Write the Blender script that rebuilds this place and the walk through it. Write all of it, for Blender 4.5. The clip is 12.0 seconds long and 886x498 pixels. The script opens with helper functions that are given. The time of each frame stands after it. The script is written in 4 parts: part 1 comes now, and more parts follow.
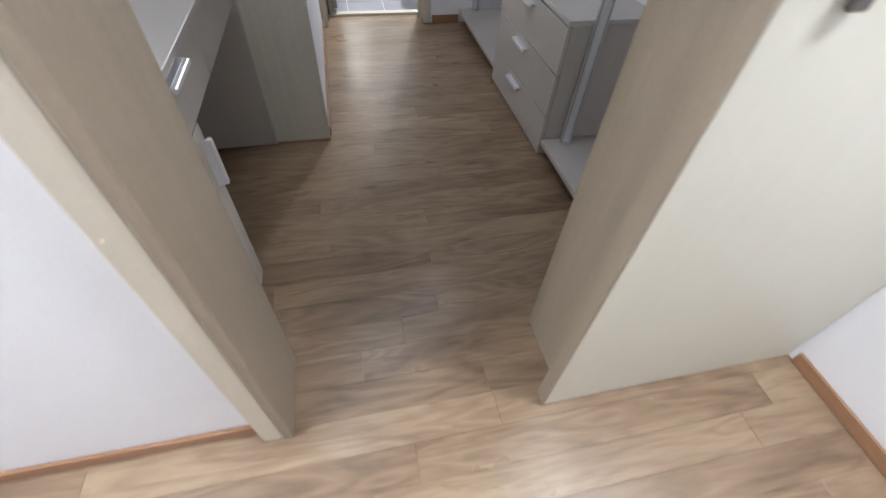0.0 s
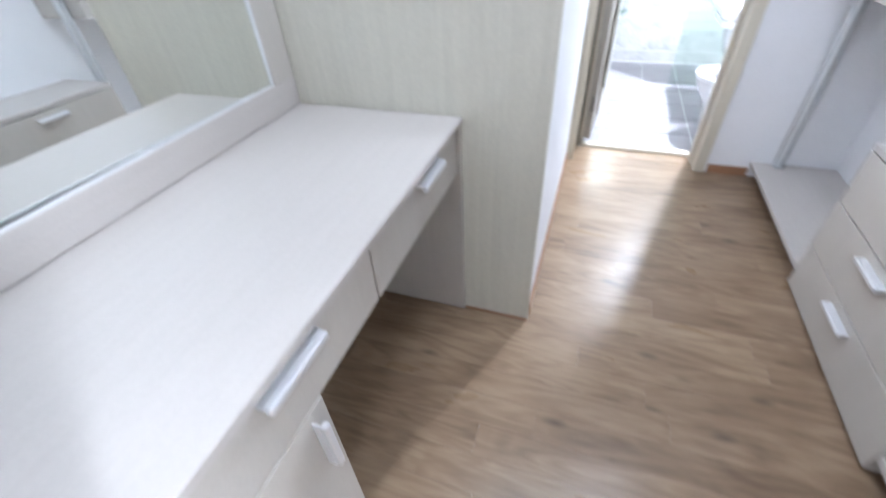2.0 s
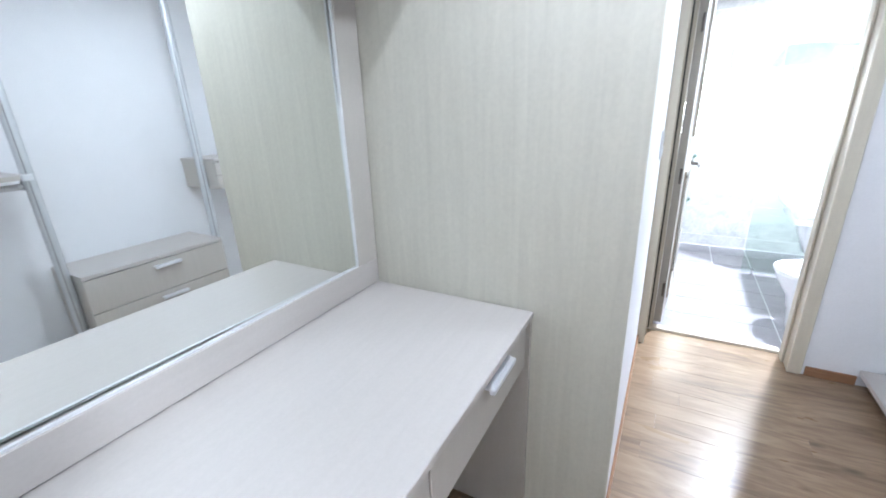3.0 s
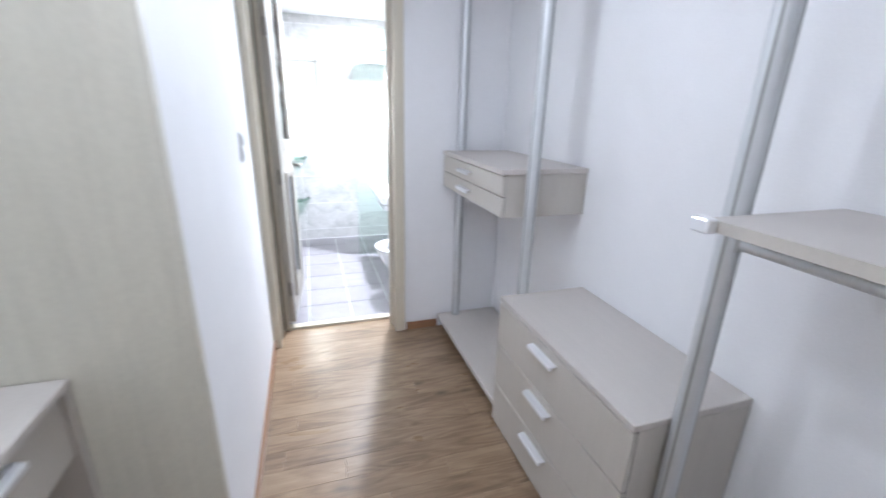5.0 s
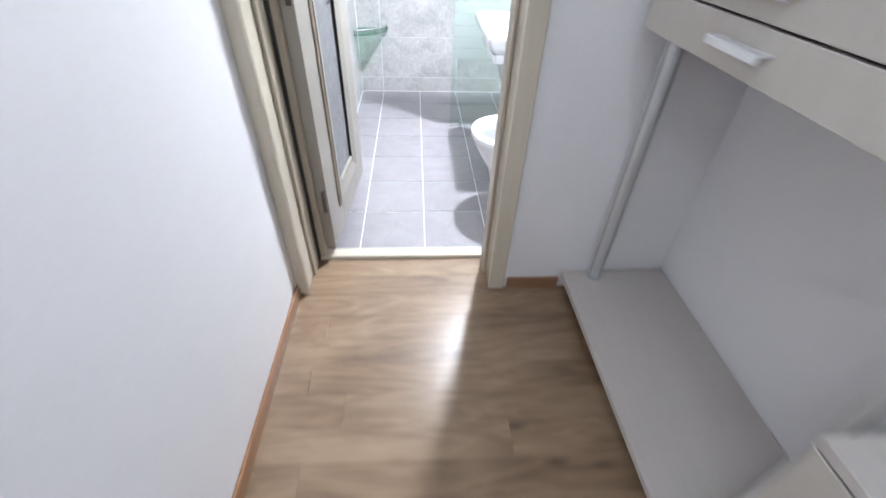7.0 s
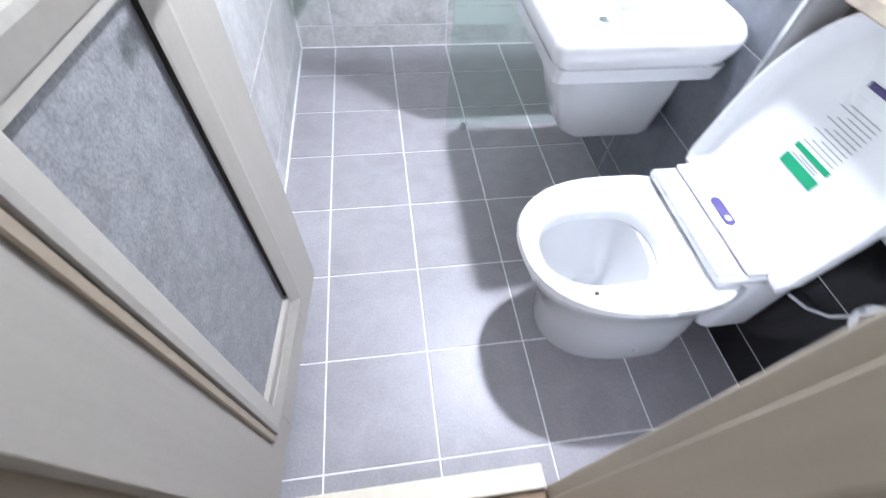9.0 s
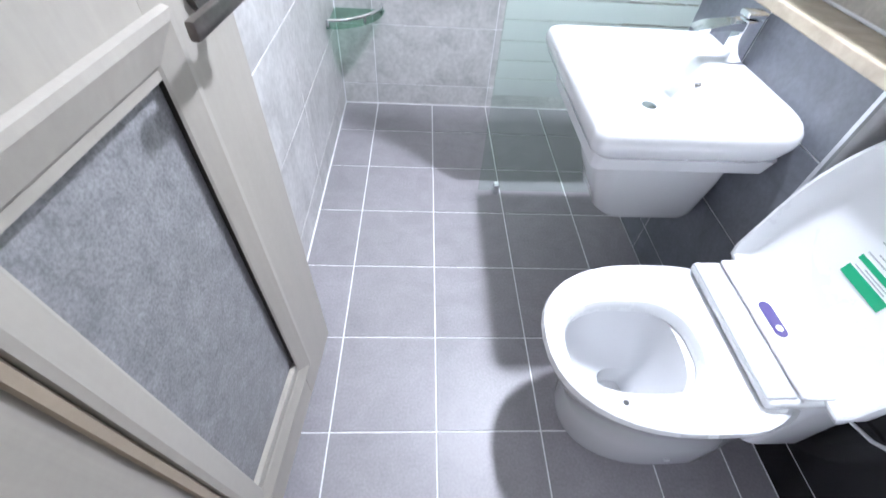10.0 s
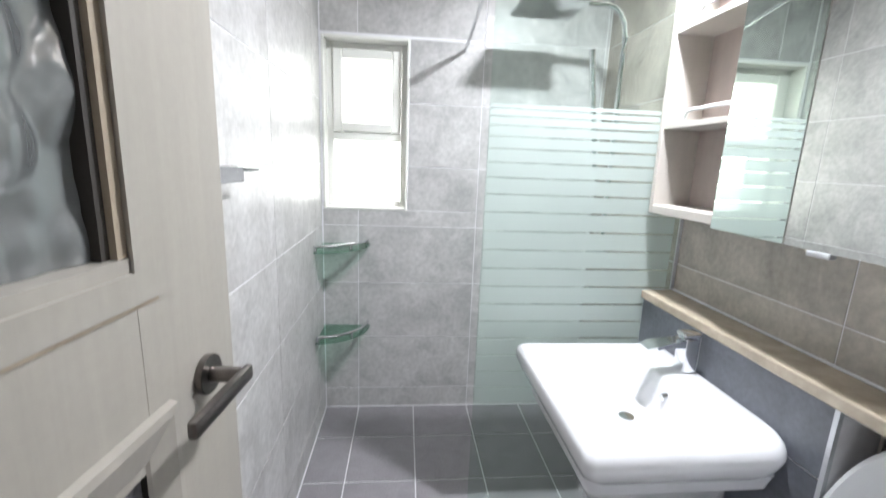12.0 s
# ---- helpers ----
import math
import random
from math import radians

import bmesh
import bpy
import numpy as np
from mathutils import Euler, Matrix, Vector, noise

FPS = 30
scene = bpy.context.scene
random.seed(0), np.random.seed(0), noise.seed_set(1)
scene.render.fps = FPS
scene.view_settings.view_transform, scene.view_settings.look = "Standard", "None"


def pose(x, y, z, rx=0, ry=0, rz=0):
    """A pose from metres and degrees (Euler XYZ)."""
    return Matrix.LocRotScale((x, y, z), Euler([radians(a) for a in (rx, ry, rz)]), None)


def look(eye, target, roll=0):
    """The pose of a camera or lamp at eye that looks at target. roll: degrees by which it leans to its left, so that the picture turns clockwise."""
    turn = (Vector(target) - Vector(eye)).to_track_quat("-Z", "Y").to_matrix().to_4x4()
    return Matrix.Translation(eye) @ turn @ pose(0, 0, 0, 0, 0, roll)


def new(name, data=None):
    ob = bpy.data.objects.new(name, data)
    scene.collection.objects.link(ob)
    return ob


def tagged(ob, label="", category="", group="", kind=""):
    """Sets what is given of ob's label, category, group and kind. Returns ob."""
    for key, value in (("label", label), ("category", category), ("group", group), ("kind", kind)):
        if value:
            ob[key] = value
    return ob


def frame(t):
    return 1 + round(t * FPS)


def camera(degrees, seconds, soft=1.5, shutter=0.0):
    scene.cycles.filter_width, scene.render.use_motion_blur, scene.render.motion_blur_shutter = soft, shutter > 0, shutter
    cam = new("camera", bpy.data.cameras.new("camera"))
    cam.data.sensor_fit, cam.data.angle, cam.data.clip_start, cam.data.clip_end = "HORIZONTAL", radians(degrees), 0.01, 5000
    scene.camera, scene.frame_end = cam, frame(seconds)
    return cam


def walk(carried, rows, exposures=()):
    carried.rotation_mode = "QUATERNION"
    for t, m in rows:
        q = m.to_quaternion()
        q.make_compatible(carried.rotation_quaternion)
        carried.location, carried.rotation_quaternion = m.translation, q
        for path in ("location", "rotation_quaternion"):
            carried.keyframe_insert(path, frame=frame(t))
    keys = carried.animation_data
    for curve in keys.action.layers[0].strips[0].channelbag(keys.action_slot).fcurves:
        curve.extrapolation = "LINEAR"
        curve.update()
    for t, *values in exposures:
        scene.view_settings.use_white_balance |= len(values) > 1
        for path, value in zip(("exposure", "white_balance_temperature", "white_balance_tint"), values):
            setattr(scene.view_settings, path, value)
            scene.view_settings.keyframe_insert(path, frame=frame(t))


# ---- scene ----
cam = camera(93.2, 12.0, 1.5, 0.5)
PATH = [
    (0, (-0.077, -3.725, 1.322), (0.265, -2.445, -0.176), 3.9),
    (0.5, (-0.024, -3.511, 1.317), (0.244, -2.222, -0.189), 3.2),
    (0.7, (0.029, -3.431, 1.323), (0.146, -2.126, -0.189), 1.6),
    (1, (0.058, -3.299, 1.322), (0.052, -2.006, -0.203), 2.5),
    (1.2, (0.072, -3.232, 1.33), (-0.053, -1.948, -0.199), 0.7),
    (1.5, (0.003, -3.106, 1.337), (-0.26, -1.76, -0.119), 0.1),
    (2, (-0.091, -2.957, 1.381), (-0.654, -1.519, 0.11), -3.7),
    (2.5, (-0.146, -2.902, 1.454), (-1.043, -1.371, 0.53), -1.5),
    (2.7, (-0.148, -2.905, 1.481), (-1.101, -1.32, 0.719), -2.0),
    (4.3, (-0.058, -2.869, 1.471), (-0.22, -0.948, 0.938), -1.0),
    (4.5, (-0.02, -2.856, 1.484), (0.051, -0.945, 0.901), 0.3),
    (5, (0.073, -2.757, 1.456), (0.655, -0.952, 0.82), 1.5),
    (5.5, (0.142, -2.592, 1.431), (0.986, -0.948, 0.665), 2.2),
    (6, (0.104, -2.278, 1.38), (0.882, -0.824, 0.249), 0.1),
    (6.5, (0.227, -1.856, 1.314), (0.616, -0.399, 0.001), 0.5),
    (7, (0.264, -1.497, 1.248), (0.386, 0.034, -0.033), 2.3),
    (7.2, (0.176, -1.249, 1.286), (0.404, 0.187, -0.086), 3.1),
    (8.8, (0.222, -0.249, 1.218), (0.489, 0.927, -0.377), 4.2),
    (9, (0.222, -0.194, 1.213), (0.457, 0.963, -0.402), 4.7),
    (9.5, (0.239, -0.106, 1.221), (0.359, 1.108, -0.364), 3.9),
    (10, (0.243, -0.095, 1.233), (0.355, 1.224, -0.266), 4.6),
    (10.5, (0.241, -0.082, 1.251), (0.365, 1.45, -0.028), 2.9),
    (11, (0.234, -0.061, 1.299), (0.385, 1.788, 0.553), 2.2),
    (11.5, (0.237, -0.058, 1.308), (0.387, 1.845, 0.714), 2.4),
    (12, (0.232, -0.066, 1.34), (0.418, 1.884, 0.938), 2.2),
]
walk(cam, [(t, look(eye, target, roll)) for t, eye, target, roll in PATH],
     [(0, 0.12, 6150, 12), (0.5, 0.2, 6250, 12), (1.0, 0.95, 6100, 13), (1.5, 1.3, 5850, 13), (2.5, 1.4, 5650, 9), (4.3, 1.1, 5850, 11), (5.5, 0.95, 5900, 12), (6.5, 0.75, 6050, 12), (7.2, 0.7, 6050, 12), (8.8, 0.4, 5900, 14), (9.5, 0.25, 5900, 14), (10.5, -0.03, 5950, 13), (11, -0.2, 6150, 12), (12, -0.6, 6400, 12)])

# ---- light ----
def lamp(name, kind, loc, energy, size, color, target=None):
    d = bpy.data.lights.new(name, kind)
    d.energy, d.color = energy, color
    if kind == "AREA":
        d.shape, d.size = "DISK", size
    else:
        d.shadow_soft_size = size
    ob = new(name, d)
    ob.matrix_world = look(loc, target or (loc[0], loc[1] + 0.001, 0))
    return ob


world = bpy.data.worlds.new("world")
scene.world = world
world.use_nodes = True
wn = world.node_tree.nodes
sky = wn.new("ShaderNodeTexSky")
sky.sky_type, sky.sun_disc, sky.sun_elevation, sky.sun_rotation = "NISHITA", False, radians(50), radians(200)
world.node_tree.links.new(sky.outputs[0], wn["Background"].inputs[0])
wn["Background"].inputs[1].default_value = 0.12
lamp("dressing_downlight", "AREA", (-0.42, -2.55, 2.315), 3.0, 0.09, (0.93, 0.965, 1.0))
lamp("middle_downlight", "AREA", (-0.10, -1.90, 2.315), 4.0, 0.09, (0.93, 0.965, 1.0))
lamp("closet_downlight", "AREA", (0.45, -1.45, 2.315), 3.0, 0.09, (0.93, 0.965, 1.0))
lamp("bathroom_downlight", "AREA", (0.88, 1.0, 2.285), 72, 0.12, (0.94, 0.965, 1.0))
# unseen fills added at either side, set to keep their light out of the closet
for bedroom_x, bedroom_y, watts in ((-1.5, -3.62, 44), (1.02, -3.70, 29)):
    lamp("bedroom_side_fill", "AREA", (bedroom_x, bedroom_y, 2.3), watts, 0.3, (0.95, 0.985, 1.0))

# ---- materials ----
def mat(name, color, rough=0.5, metal=0.0, grain=None, amount=0.12, bump=0.0, speck=0.0, speck_scale=30.0, vary=0.0, spec=0.5, coat=0.0):
    """grain: the scale in x, y, z of a long-grained noise; speck: strength of a finer second noise; vary: change from object to object."""
    m = bpy.data.materials.new(name)
    m.use_nodes = True
    t, n = m.node_tree, m.node_tree.nodes
    b = n["Principled BSDF"]
    b.inputs["Roughness"].default_value, b.inputs["Metallic"].default_value = rough, metal
    b.inputs["Specular IOR Level"].default_value, b.inputs["Coat Weight"].default_value = spec, coat
    co = n.new("ShaderNodeTexCoord")
    geo = n.new("ShaderNodeNewGeometry")
    mp = n.new("ShaderNodeMapping")
    mp.inputs["Scale"].default_value = grain or (3, 3, 3)
    t.links.new(geo.outputs["Position"], mp.inputs["Vector"])
    info = n.new("ShaderNodeObjectInfo")
    off = n.new("ShaderNodeMath")
    off.operation = "MULTIPLY"
    off.inputs[1].default_value = 37.0 if vary else 0.0
    t.links.new(info.outputs["Random"], off.inputs[0])
    t.links.new(off.outputs[0], mp.inputs["Location"])
    n1 = n.new("ShaderNodeTexNoise")
    n1.inputs["Scale"].default_value, n1.inputs["Detail"].default_value, n1.inputs["Roughness"].default_value = 1.0, 6.0, 0.62
    n1.inputs["Distortion"].default_value = 0.6
    t.links.new(mp.outputs[0], n1.inputs["Vector"])
    n2 = n.new("ShaderNodeTexNoise")
    n2.inputs["Scale"].default_value, n2.inputs["Detail"].default_value = speck_scale, 3.0
    t.links.new(geo.outputs["Position"], n2.inputs["Vector"])
    def remap(out, amt):
        r = n.new("ShaderNodeMapRange")
        r.inputs[1].default_value, r.inputs[2].default_value = 0.3, 0.7
        r.inputs[3].default_value, r.inputs[4].default_value = 1 - amt, 1 + amt
        t.links.new(out, r.inputs[0])
        return r.outputs[0]
    def mul(a, c):
        k = n.new("ShaderNodeMath")
        k.operation = "MULTIPLY"
        t.links.new(a, k.inputs[0])
        t.links.new(c, k.inputs[1])
        return k.outputs[0]
    f = mul(remap(n1.outputs[0], amount), remap(n2.outputs[0], speck))
    if vary:
        r = n.new("ShaderNodeMapRange")
        r.inputs[3].default_value, r.inputs[4].default_value = 1 - vary, 1 + vary
        t.links.new(info.outputs["Random"], r.inputs[0])
        f = mul(f, r.outputs[0])
    mx = n.new("ShaderNodeVectorMath")
    mx.operation = "SCALE"
    mx.inputs[0].default_value = color
    t.links.new(f, mx.inputs["Scale"])
    t.links.new(mx.outputs[0], b.inputs["Base Color"])
    rr = n.new("ShaderNodeMapRange")
    rr.inputs[3].default_value, rr.inputs[4].default_value = max(0.02, rough - 0.07), min(1, rough + 0.07)
    t.links.new(n1.outputs[0], rr.inputs[0])
    t.links.new(rr.outputs[0], b.inputs["Roughness"])
    if metal:
        rr.inputs[3].default_value = rr.inputs[4].default_value = rough
    if bump:
        bp = n.new("ShaderNodeBump")
        bp.inputs["Strength"].default_value, bp.inputs["Distance"].default_value = bump, 0.004
        s = n.new("ShaderNodeMath")
        t.links.new(n1.outputs[0], s.inputs[0])
        t.links.new(n2.outputs[0], s.inputs[1])
        t.links.new(s.outputs[0], bp.inputs["Height"])
        t.links.new(bp.outputs[0], b.inputs["Normal"])
    return m


def glass_mat(name, tint, rough=0.02, frost=0.0, frost_color=(0.8, 0.86, 0.84)):
    m = bpy.data.materials.new(name)
    m.use_nodes = True
    t, n = m.node_tree, m.node_tree.nodes
    n.remove(n["Principled BSDF"])
    out = n["Material Output"]
    tr, gl, fr, mx = n.new("ShaderNodeBsdfTransparent"), n.new("ShaderNodeBsdfGlossy"), n.new("ShaderNodeLayerWeight"), n.new("ShaderNodeMixShader")
    pw, ml, ad = (n.new("ShaderNodeMath") for _ in range(3))
    pw.operation, ml.operation, ad.operation = "POWER", "MULTIPLY", "ADD"
    pw.inputs[1].default_value, ml.inputs[1].default_value, ad.inputs[1].default_value = 4.0, 0.6, 0.04
    t.links.new(fr.outputs["Facing"], pw.inputs[0])
    t.links.new(pw.outputs[0], ml.inputs[0])
    t.links.new(ml.outputs[0], ad.inputs[0])
    tr.inputs[0].default_value = (*tint, 1)
    gl.inputs["Roughness"].default_value = rough
    fr.inputs["Blend"].default_value = 0.5
    base = tr.outputs[0]
    if frost:
        df, tl, m2, m3 = n.new("ShaderNodeBsdfDiffuse"), n.new("ShaderNodeBsdfTranslucent"), n.new("ShaderNodeMixShader"), n.new("ShaderNodeMixShader")
        df.inputs[0].default_value = tl.inputs[0].default_value = (*frost_color, 1)
        m2.inputs[0].default_value, m3.inputs[0].default_value = 0.5, frost
        t.links.new(df.outputs[0], m2.inputs[1])
        t.links.new(tl.outputs[0], m2.inputs[2])
        t.links.new(base, m3.inputs[1])
        t.links.new(m2.outputs[0], m3.inputs[2])
        base = m3.outputs[0]
    t.links.new(ad.outputs[0], mx.inputs[0])
    t.links.new(base, mx.inputs[1])
    t.links.new(gl.outputs[0], mx.inputs[2])
    t.links.new(mx.outputs[0], out.inputs[0])
    return m


WALL = mat("white_wallpaper", (0.80, 0.80, 0.82), 0.75, grain=(6, 6, 6), amount=0.015, bump=0.06, speck=0.02, speck_scale=160)
CEIL = mat("white_ceiling", (0.82, 0.82, 0.82), 0.85, amount=0.01, speck=0.01)
def plank_mat():
    """Brown oak laminate: each board its own tone, cathedral figure drawn out along the board, fine pores and knots."""
    m = bpy.data.materials.new("laminate_oak")
    m.use_nodes = True
    t, n = m.node_tree, m.node_tree.nodes
    b = n["Principled BSDF"]
    L = t.links.new

    def math_node(op, a, c):
        k = n.new("ShaderNodeMath")
        k.operation = op
        for i, v in enumerate((a, c)):
            if isinstance(v, (int, float)):
                k.inputs[i].default_value = v
            else:
                L(v, k.inputs[i])
        return k.outputs[0]

    def noise_node(vec, scale, detail, rough, dist=0.0):
        k = n.new("ShaderNodeTexNoise")
        k.inputs["Scale"].default_value, k.inputs["Detail"].default_value = scale, detail
        k.inputs["Roughness"].default_value, k.inputs["Distortion"].default_value = rough, dist
        L(vec, k.inputs["Vector"])
        return k.outputs[0]

    def mapped(scale):
        k = n.new("ShaderNodeMapping")
        k.inputs["Scale"].default_value = scale
        L(shift.outputs[0], k.inputs["Vector"])
        return k.outputs[0]

    geo, info = n.new("ShaderNodeNewGeometry"), n.new("ShaderNodeObjectInfo")
    off = n.new("ShaderNodeCombineXYZ")
    L(math_node("MULTIPLY", info.outputs["Random"], 53.0), off.inputs[0])
    L(math_node("MULTIPLY", info.outputs["Random"], 31.0), off.inputs[1])
    shift = n.new("ShaderNodeVectorMath")
    shift.operation = "ADD"
    L(geo.outputs["Position"], shift.inputs[0])
    L(off.outputs[0], shift.inputs[1])
    # cathedral figure: contour lines of a long soft noise
    soft = noise_node(mapped((1.5, 9.0, 1.0)), 1.0, 2.0, 0.45, 0.5)
    rings = math_node("FRACT", math_node("MULTIPLY", soft, 7.5), 0.0)
    tri = math_node("ABSOLUTE", math_node("SUBTRACT", rings, 0.5), 0.0)
    blotch = noise_node(mapped((2.2, 7.0, 1.0)), 1.0, 3.0, 0.6, 0.8)
    pores = noise_node(mapped((7.0, 150.0, 1.0)), 1.0, 4.0, 0.7)
    mixv = math_node("ADD", math_node("MULTIPLY", tri, 0.34), math_node("ADD", math_node("MULTIPLY", blotch, 0.80), math_node("MULTIPLY", pores, 0.47)))
    tone = math_node("ADD", mixv, math_node("MULTIPLY", math_node("SUBTRACT", info.outputs["Random"], 0.5), 0.16))
    ramp = n.new("ShaderNodeValToRGB")
    e = ramp.color_ramp.elements
    e[0].position, e[0].color = 0.42, (0.142, 0.088, 0.052, 1)
    e[1].position, e[1].color = 1.02, (0.370, 0.270, 0.176, 1)
    mid = e.new(0.70)
    mid.color = (0.252, 0.172, 0.108, 1)
    L(tone, ramp.inputs[0])
    # sparse dark knots
    vo = n.new("ShaderNodeTexVoronoi")
    vo.inputs["Scale"].default_value = 1.0
    L(mapped((2.6, 6.5, 1.0)), vo.inputs["Vector"])
    kn = n.new("ShaderNodeMapRange")
    kn.inputs[1].default_value, kn.inputs[2].default_value, kn.inputs[3].default_value = 0.02, 0.13, 0.5
    L(vo.outputs["Distance"], kn.inputs[0])
    mx = n.new("ShaderNodeVectorMath")
    mx.operation = "SCALE"
    L(ramp.outputs[0], mx.inputs[0])
    L(kn.outputs[0], mx.inputs["Scale"])
    L(mx.outputs[0], b.inputs["Base Color"])
    rr = n.new("ShaderNodeMapRange")
    rr.inputs[3].default_value, rr.inputs[4].default_value = 0.34, 0.24
    L(blotch, rr.inputs[0])
    L(rr.outputs[0], b.inputs["Roughness"])
    b.inputs["Specular IOR Level"].default_value = 0.5
    bp = n.new("ShaderNodeBump")
    bp.inputs["Strength"].default_value, bp.inputs["Distance"].default_value = 0.06, 0.002
    L(pores, bp.inputs["Height"])
    L(bp.outputs[0], b.inputs["Normal"])
    return m


PLANK = plank_mat()
FLOORSUB = mat("laminate_joint", (0.20, 0.148, 0.105), 0.5)
LAM = mat("taupe_laminate", (0.50, 0.47, 0.43), 0.42, grain=(40, 40, 3), amount=0.03, speck=0.02, speck_scale=120, bump=0.015)
LAMTOP = mat("taupe_laminate_top", (0.52, 0.485, 0.46), 0.4, grain=(40, 3, 40), amount=0.025, speck=0.02, speck_scale=120, bump=0.015)
PANEL = mat("ash_laminate", (0.57, 0.55, 0.475), 0.45, grain=(30, 30, 1.6), amount=0.06, speck=0.03, speck_scale=90, bump=0.03)
CASING = mat("cream_wood_film", (0.60, 0.55, 0.45), 0.42, grain=(40, 40, 2), amount=0.05, speck=0.02, speck_scale=90, bump=0.02)
# the same cream film, darkened in colour for the frame pieces in shade
CASING_SHADED = mat("cream_wood_film_shaded", (0.43, 0.38, 0.30), 0.42, grain=(40, 40, 2), amount=0.05, speck=0.02, speck_scale=90, bump=0.02)
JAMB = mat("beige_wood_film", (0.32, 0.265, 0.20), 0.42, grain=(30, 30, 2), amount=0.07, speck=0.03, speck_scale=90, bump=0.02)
DOORCREAM = mat("cream_door_film", (0.66, 0.64, 0.55), 0.4, grain=(30, 30, 2), amount=0.02, speck=0.01, speck_scale=90)
BASE = mat("oak_baseboard", (0.31, 0.165, 0.09), 0.4, grain=(3, 3, 60), amount=0.15, speck=0.05, vary=0.05)
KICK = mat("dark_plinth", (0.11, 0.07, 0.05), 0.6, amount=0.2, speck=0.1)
ALU = mat("anodised_aluminium", (0.62, 0.64, 0.66), 0.42, metal=0.65, grain=(60, 60, 2), amount=0.04, speck=0.02)
HANDLE = mat("satin_white_aluminium", (0.80, 0.81, 0.84), 0.3, metal=0.55, amount=0.02, speck=0.01)
CHROME = mat("chrome", (0.80, 0.81, 0.83), 0.08, metal=1.0, amount=0.02)
NICKEL = mat("brushed_black_nickel", (0.17, 0.155, 0.145), 0.3, metal=1.0, grain=(80, 80, 80), amount=0.12)
DARK = mat("dark_gap", (0.03, 0.025, 0.02), 0.7)
FTILE = mat("slate_grey_floor_tile", (0.262, 0.248, 0.265), 0.42, grain=(9, 9, 9), amount=0.12, bump=0.06, speck=0.10, speck_scale=140, vary=0.05)
WTILE = mat("grey_stone_wall_tile", (0.46, 0.455, 0.45), 0.38, grain=(7, 7, 7), amount=0.22, bump=0.09, speck=0.11, speck_scale=45, vary=0.05)
TAN = mat("tan_stone_wall_tile", (0.42, 0.385, 0.34), 0.4, grain=(7, 7, 7), amount=0.25, bump=0.08, speck=0.1, speck_scale=60, vary=0.05)
SLATE = mat("blue_grey_slate_tile", (0.15, 0.16, 0.185), 0.4, grain=(8, 8, 8), amount=0.2, bump=0.05, speck=0.08, speck_scale=80, vary=0.06)
BLACK = mat("black_gloss_tile", (0.012, 0.012, 0.014), 0.12, amount=0.2, vary=0.05)
GROUT = mat("white_grout", (0.78, 0.78, 0.80), 0.8, amount=0.05, speck=0.05)
LEDGE = mat("beige_marble", (0.41, 0.35, 0.27), 0.25, grain=(9, 9, 9), amount=0.18, speck=0.08)
CERAMIC = mat("white_ceramic", (0.67, 0.675, 0.69), 0.08, amount=0.005, coat=0.4)
PLASTIC = mat("white_plastic", (0.72, 0.73, 0.74), 0.28, amount=0.008)
GREYPL = mat("grey_plastic", (0.45, 0.46, 0.47), 0.35, amount=0.02)
SLOT = mat("grey_groove", (0.30, 0.305, 0.31), 0.5, amount=0.03)
PVC = mat("white_pvc", (0.80, 0.80, 0.76), 0.35, amount=0.01)
LEAFFILM = mat("greige_wood_film", (0.345, 0.322, 0.283), 0.42, grain=(40, 40, 2), amount=0.05, speck=0.02, speck_scale=90, bump=0.02)
FELT = mat("grey_textured_panel", (0.225, 0.225, 0.235), 0.5, grain=(30, 30, 30), amount=0.22, speck=0.22, speck_scale=220, bump=0.2)
CABIN = mat("taupe_cabinet_interior", (0.42, 0.36, 0.33), 0.5, grain=(30, 30, 2), amount=0.05, speck=0.03)
GREYLT = mat("light_grey_plastic", (0.42, 0.43, 0.45), 0.3, amount=0.01)
GREEN = mat("green_print", (0.01, 0.30, 0.14), 0.4)
GREY_PRINT = mat("grey_print", (0.35, 0.36, 0.37), 0.5)
PURPLE = mat("purple_print", (0.06, 0.045, 0.17), 0.3)
BLUE = mat("blue_plastic", (0.02, 0.12, 0.5), 0.35)
RUBBER = mat("black_rubber", (0.02, 0.02, 0.02), 0.6)
MIRROR = mat("mirror_silver", (0.86, 0.89, 0.87), 0.0, metal=1.0, amount=0.0)
GLASS = glass_mat("green_clear_glass", (0.91, 0.962, 0.935))
FROST = glass_mat("frosted_glass_film", (0.92, 0.96, 0.94), 0.25, 0.6, (0.74, 0.81, 0.79))
PANE = glass_mat("window_glass", (0.95, 0.97, 0.96))
SHELFGLASS = glass_mat("green_shelf_glass", (0.70, 0.86, 0.78))
BUBBLE = mat("hammered_obscure_glass", (0.13, 0.137, 0.137), 0.08, amount=0.1, spec=1.0, coat=1.0)
GLOW = bpy.data.materials.new("daylight_backdrop")
GLOW.use_nodes = True
GLOW.node_tree.nodes["Principled BSDF"].inputs["Base Color"].default_value = (0, 0, 0, 1)
GLOW.node_tree.nodes["Principled BSDF"].inputs["Emission Color"].default_value = (1.0, 0.995, 0.93, 1)
GLOW.node_tree.nodes["Principled BSDF"].inputs["Emission Strength"].default_value = 12.0

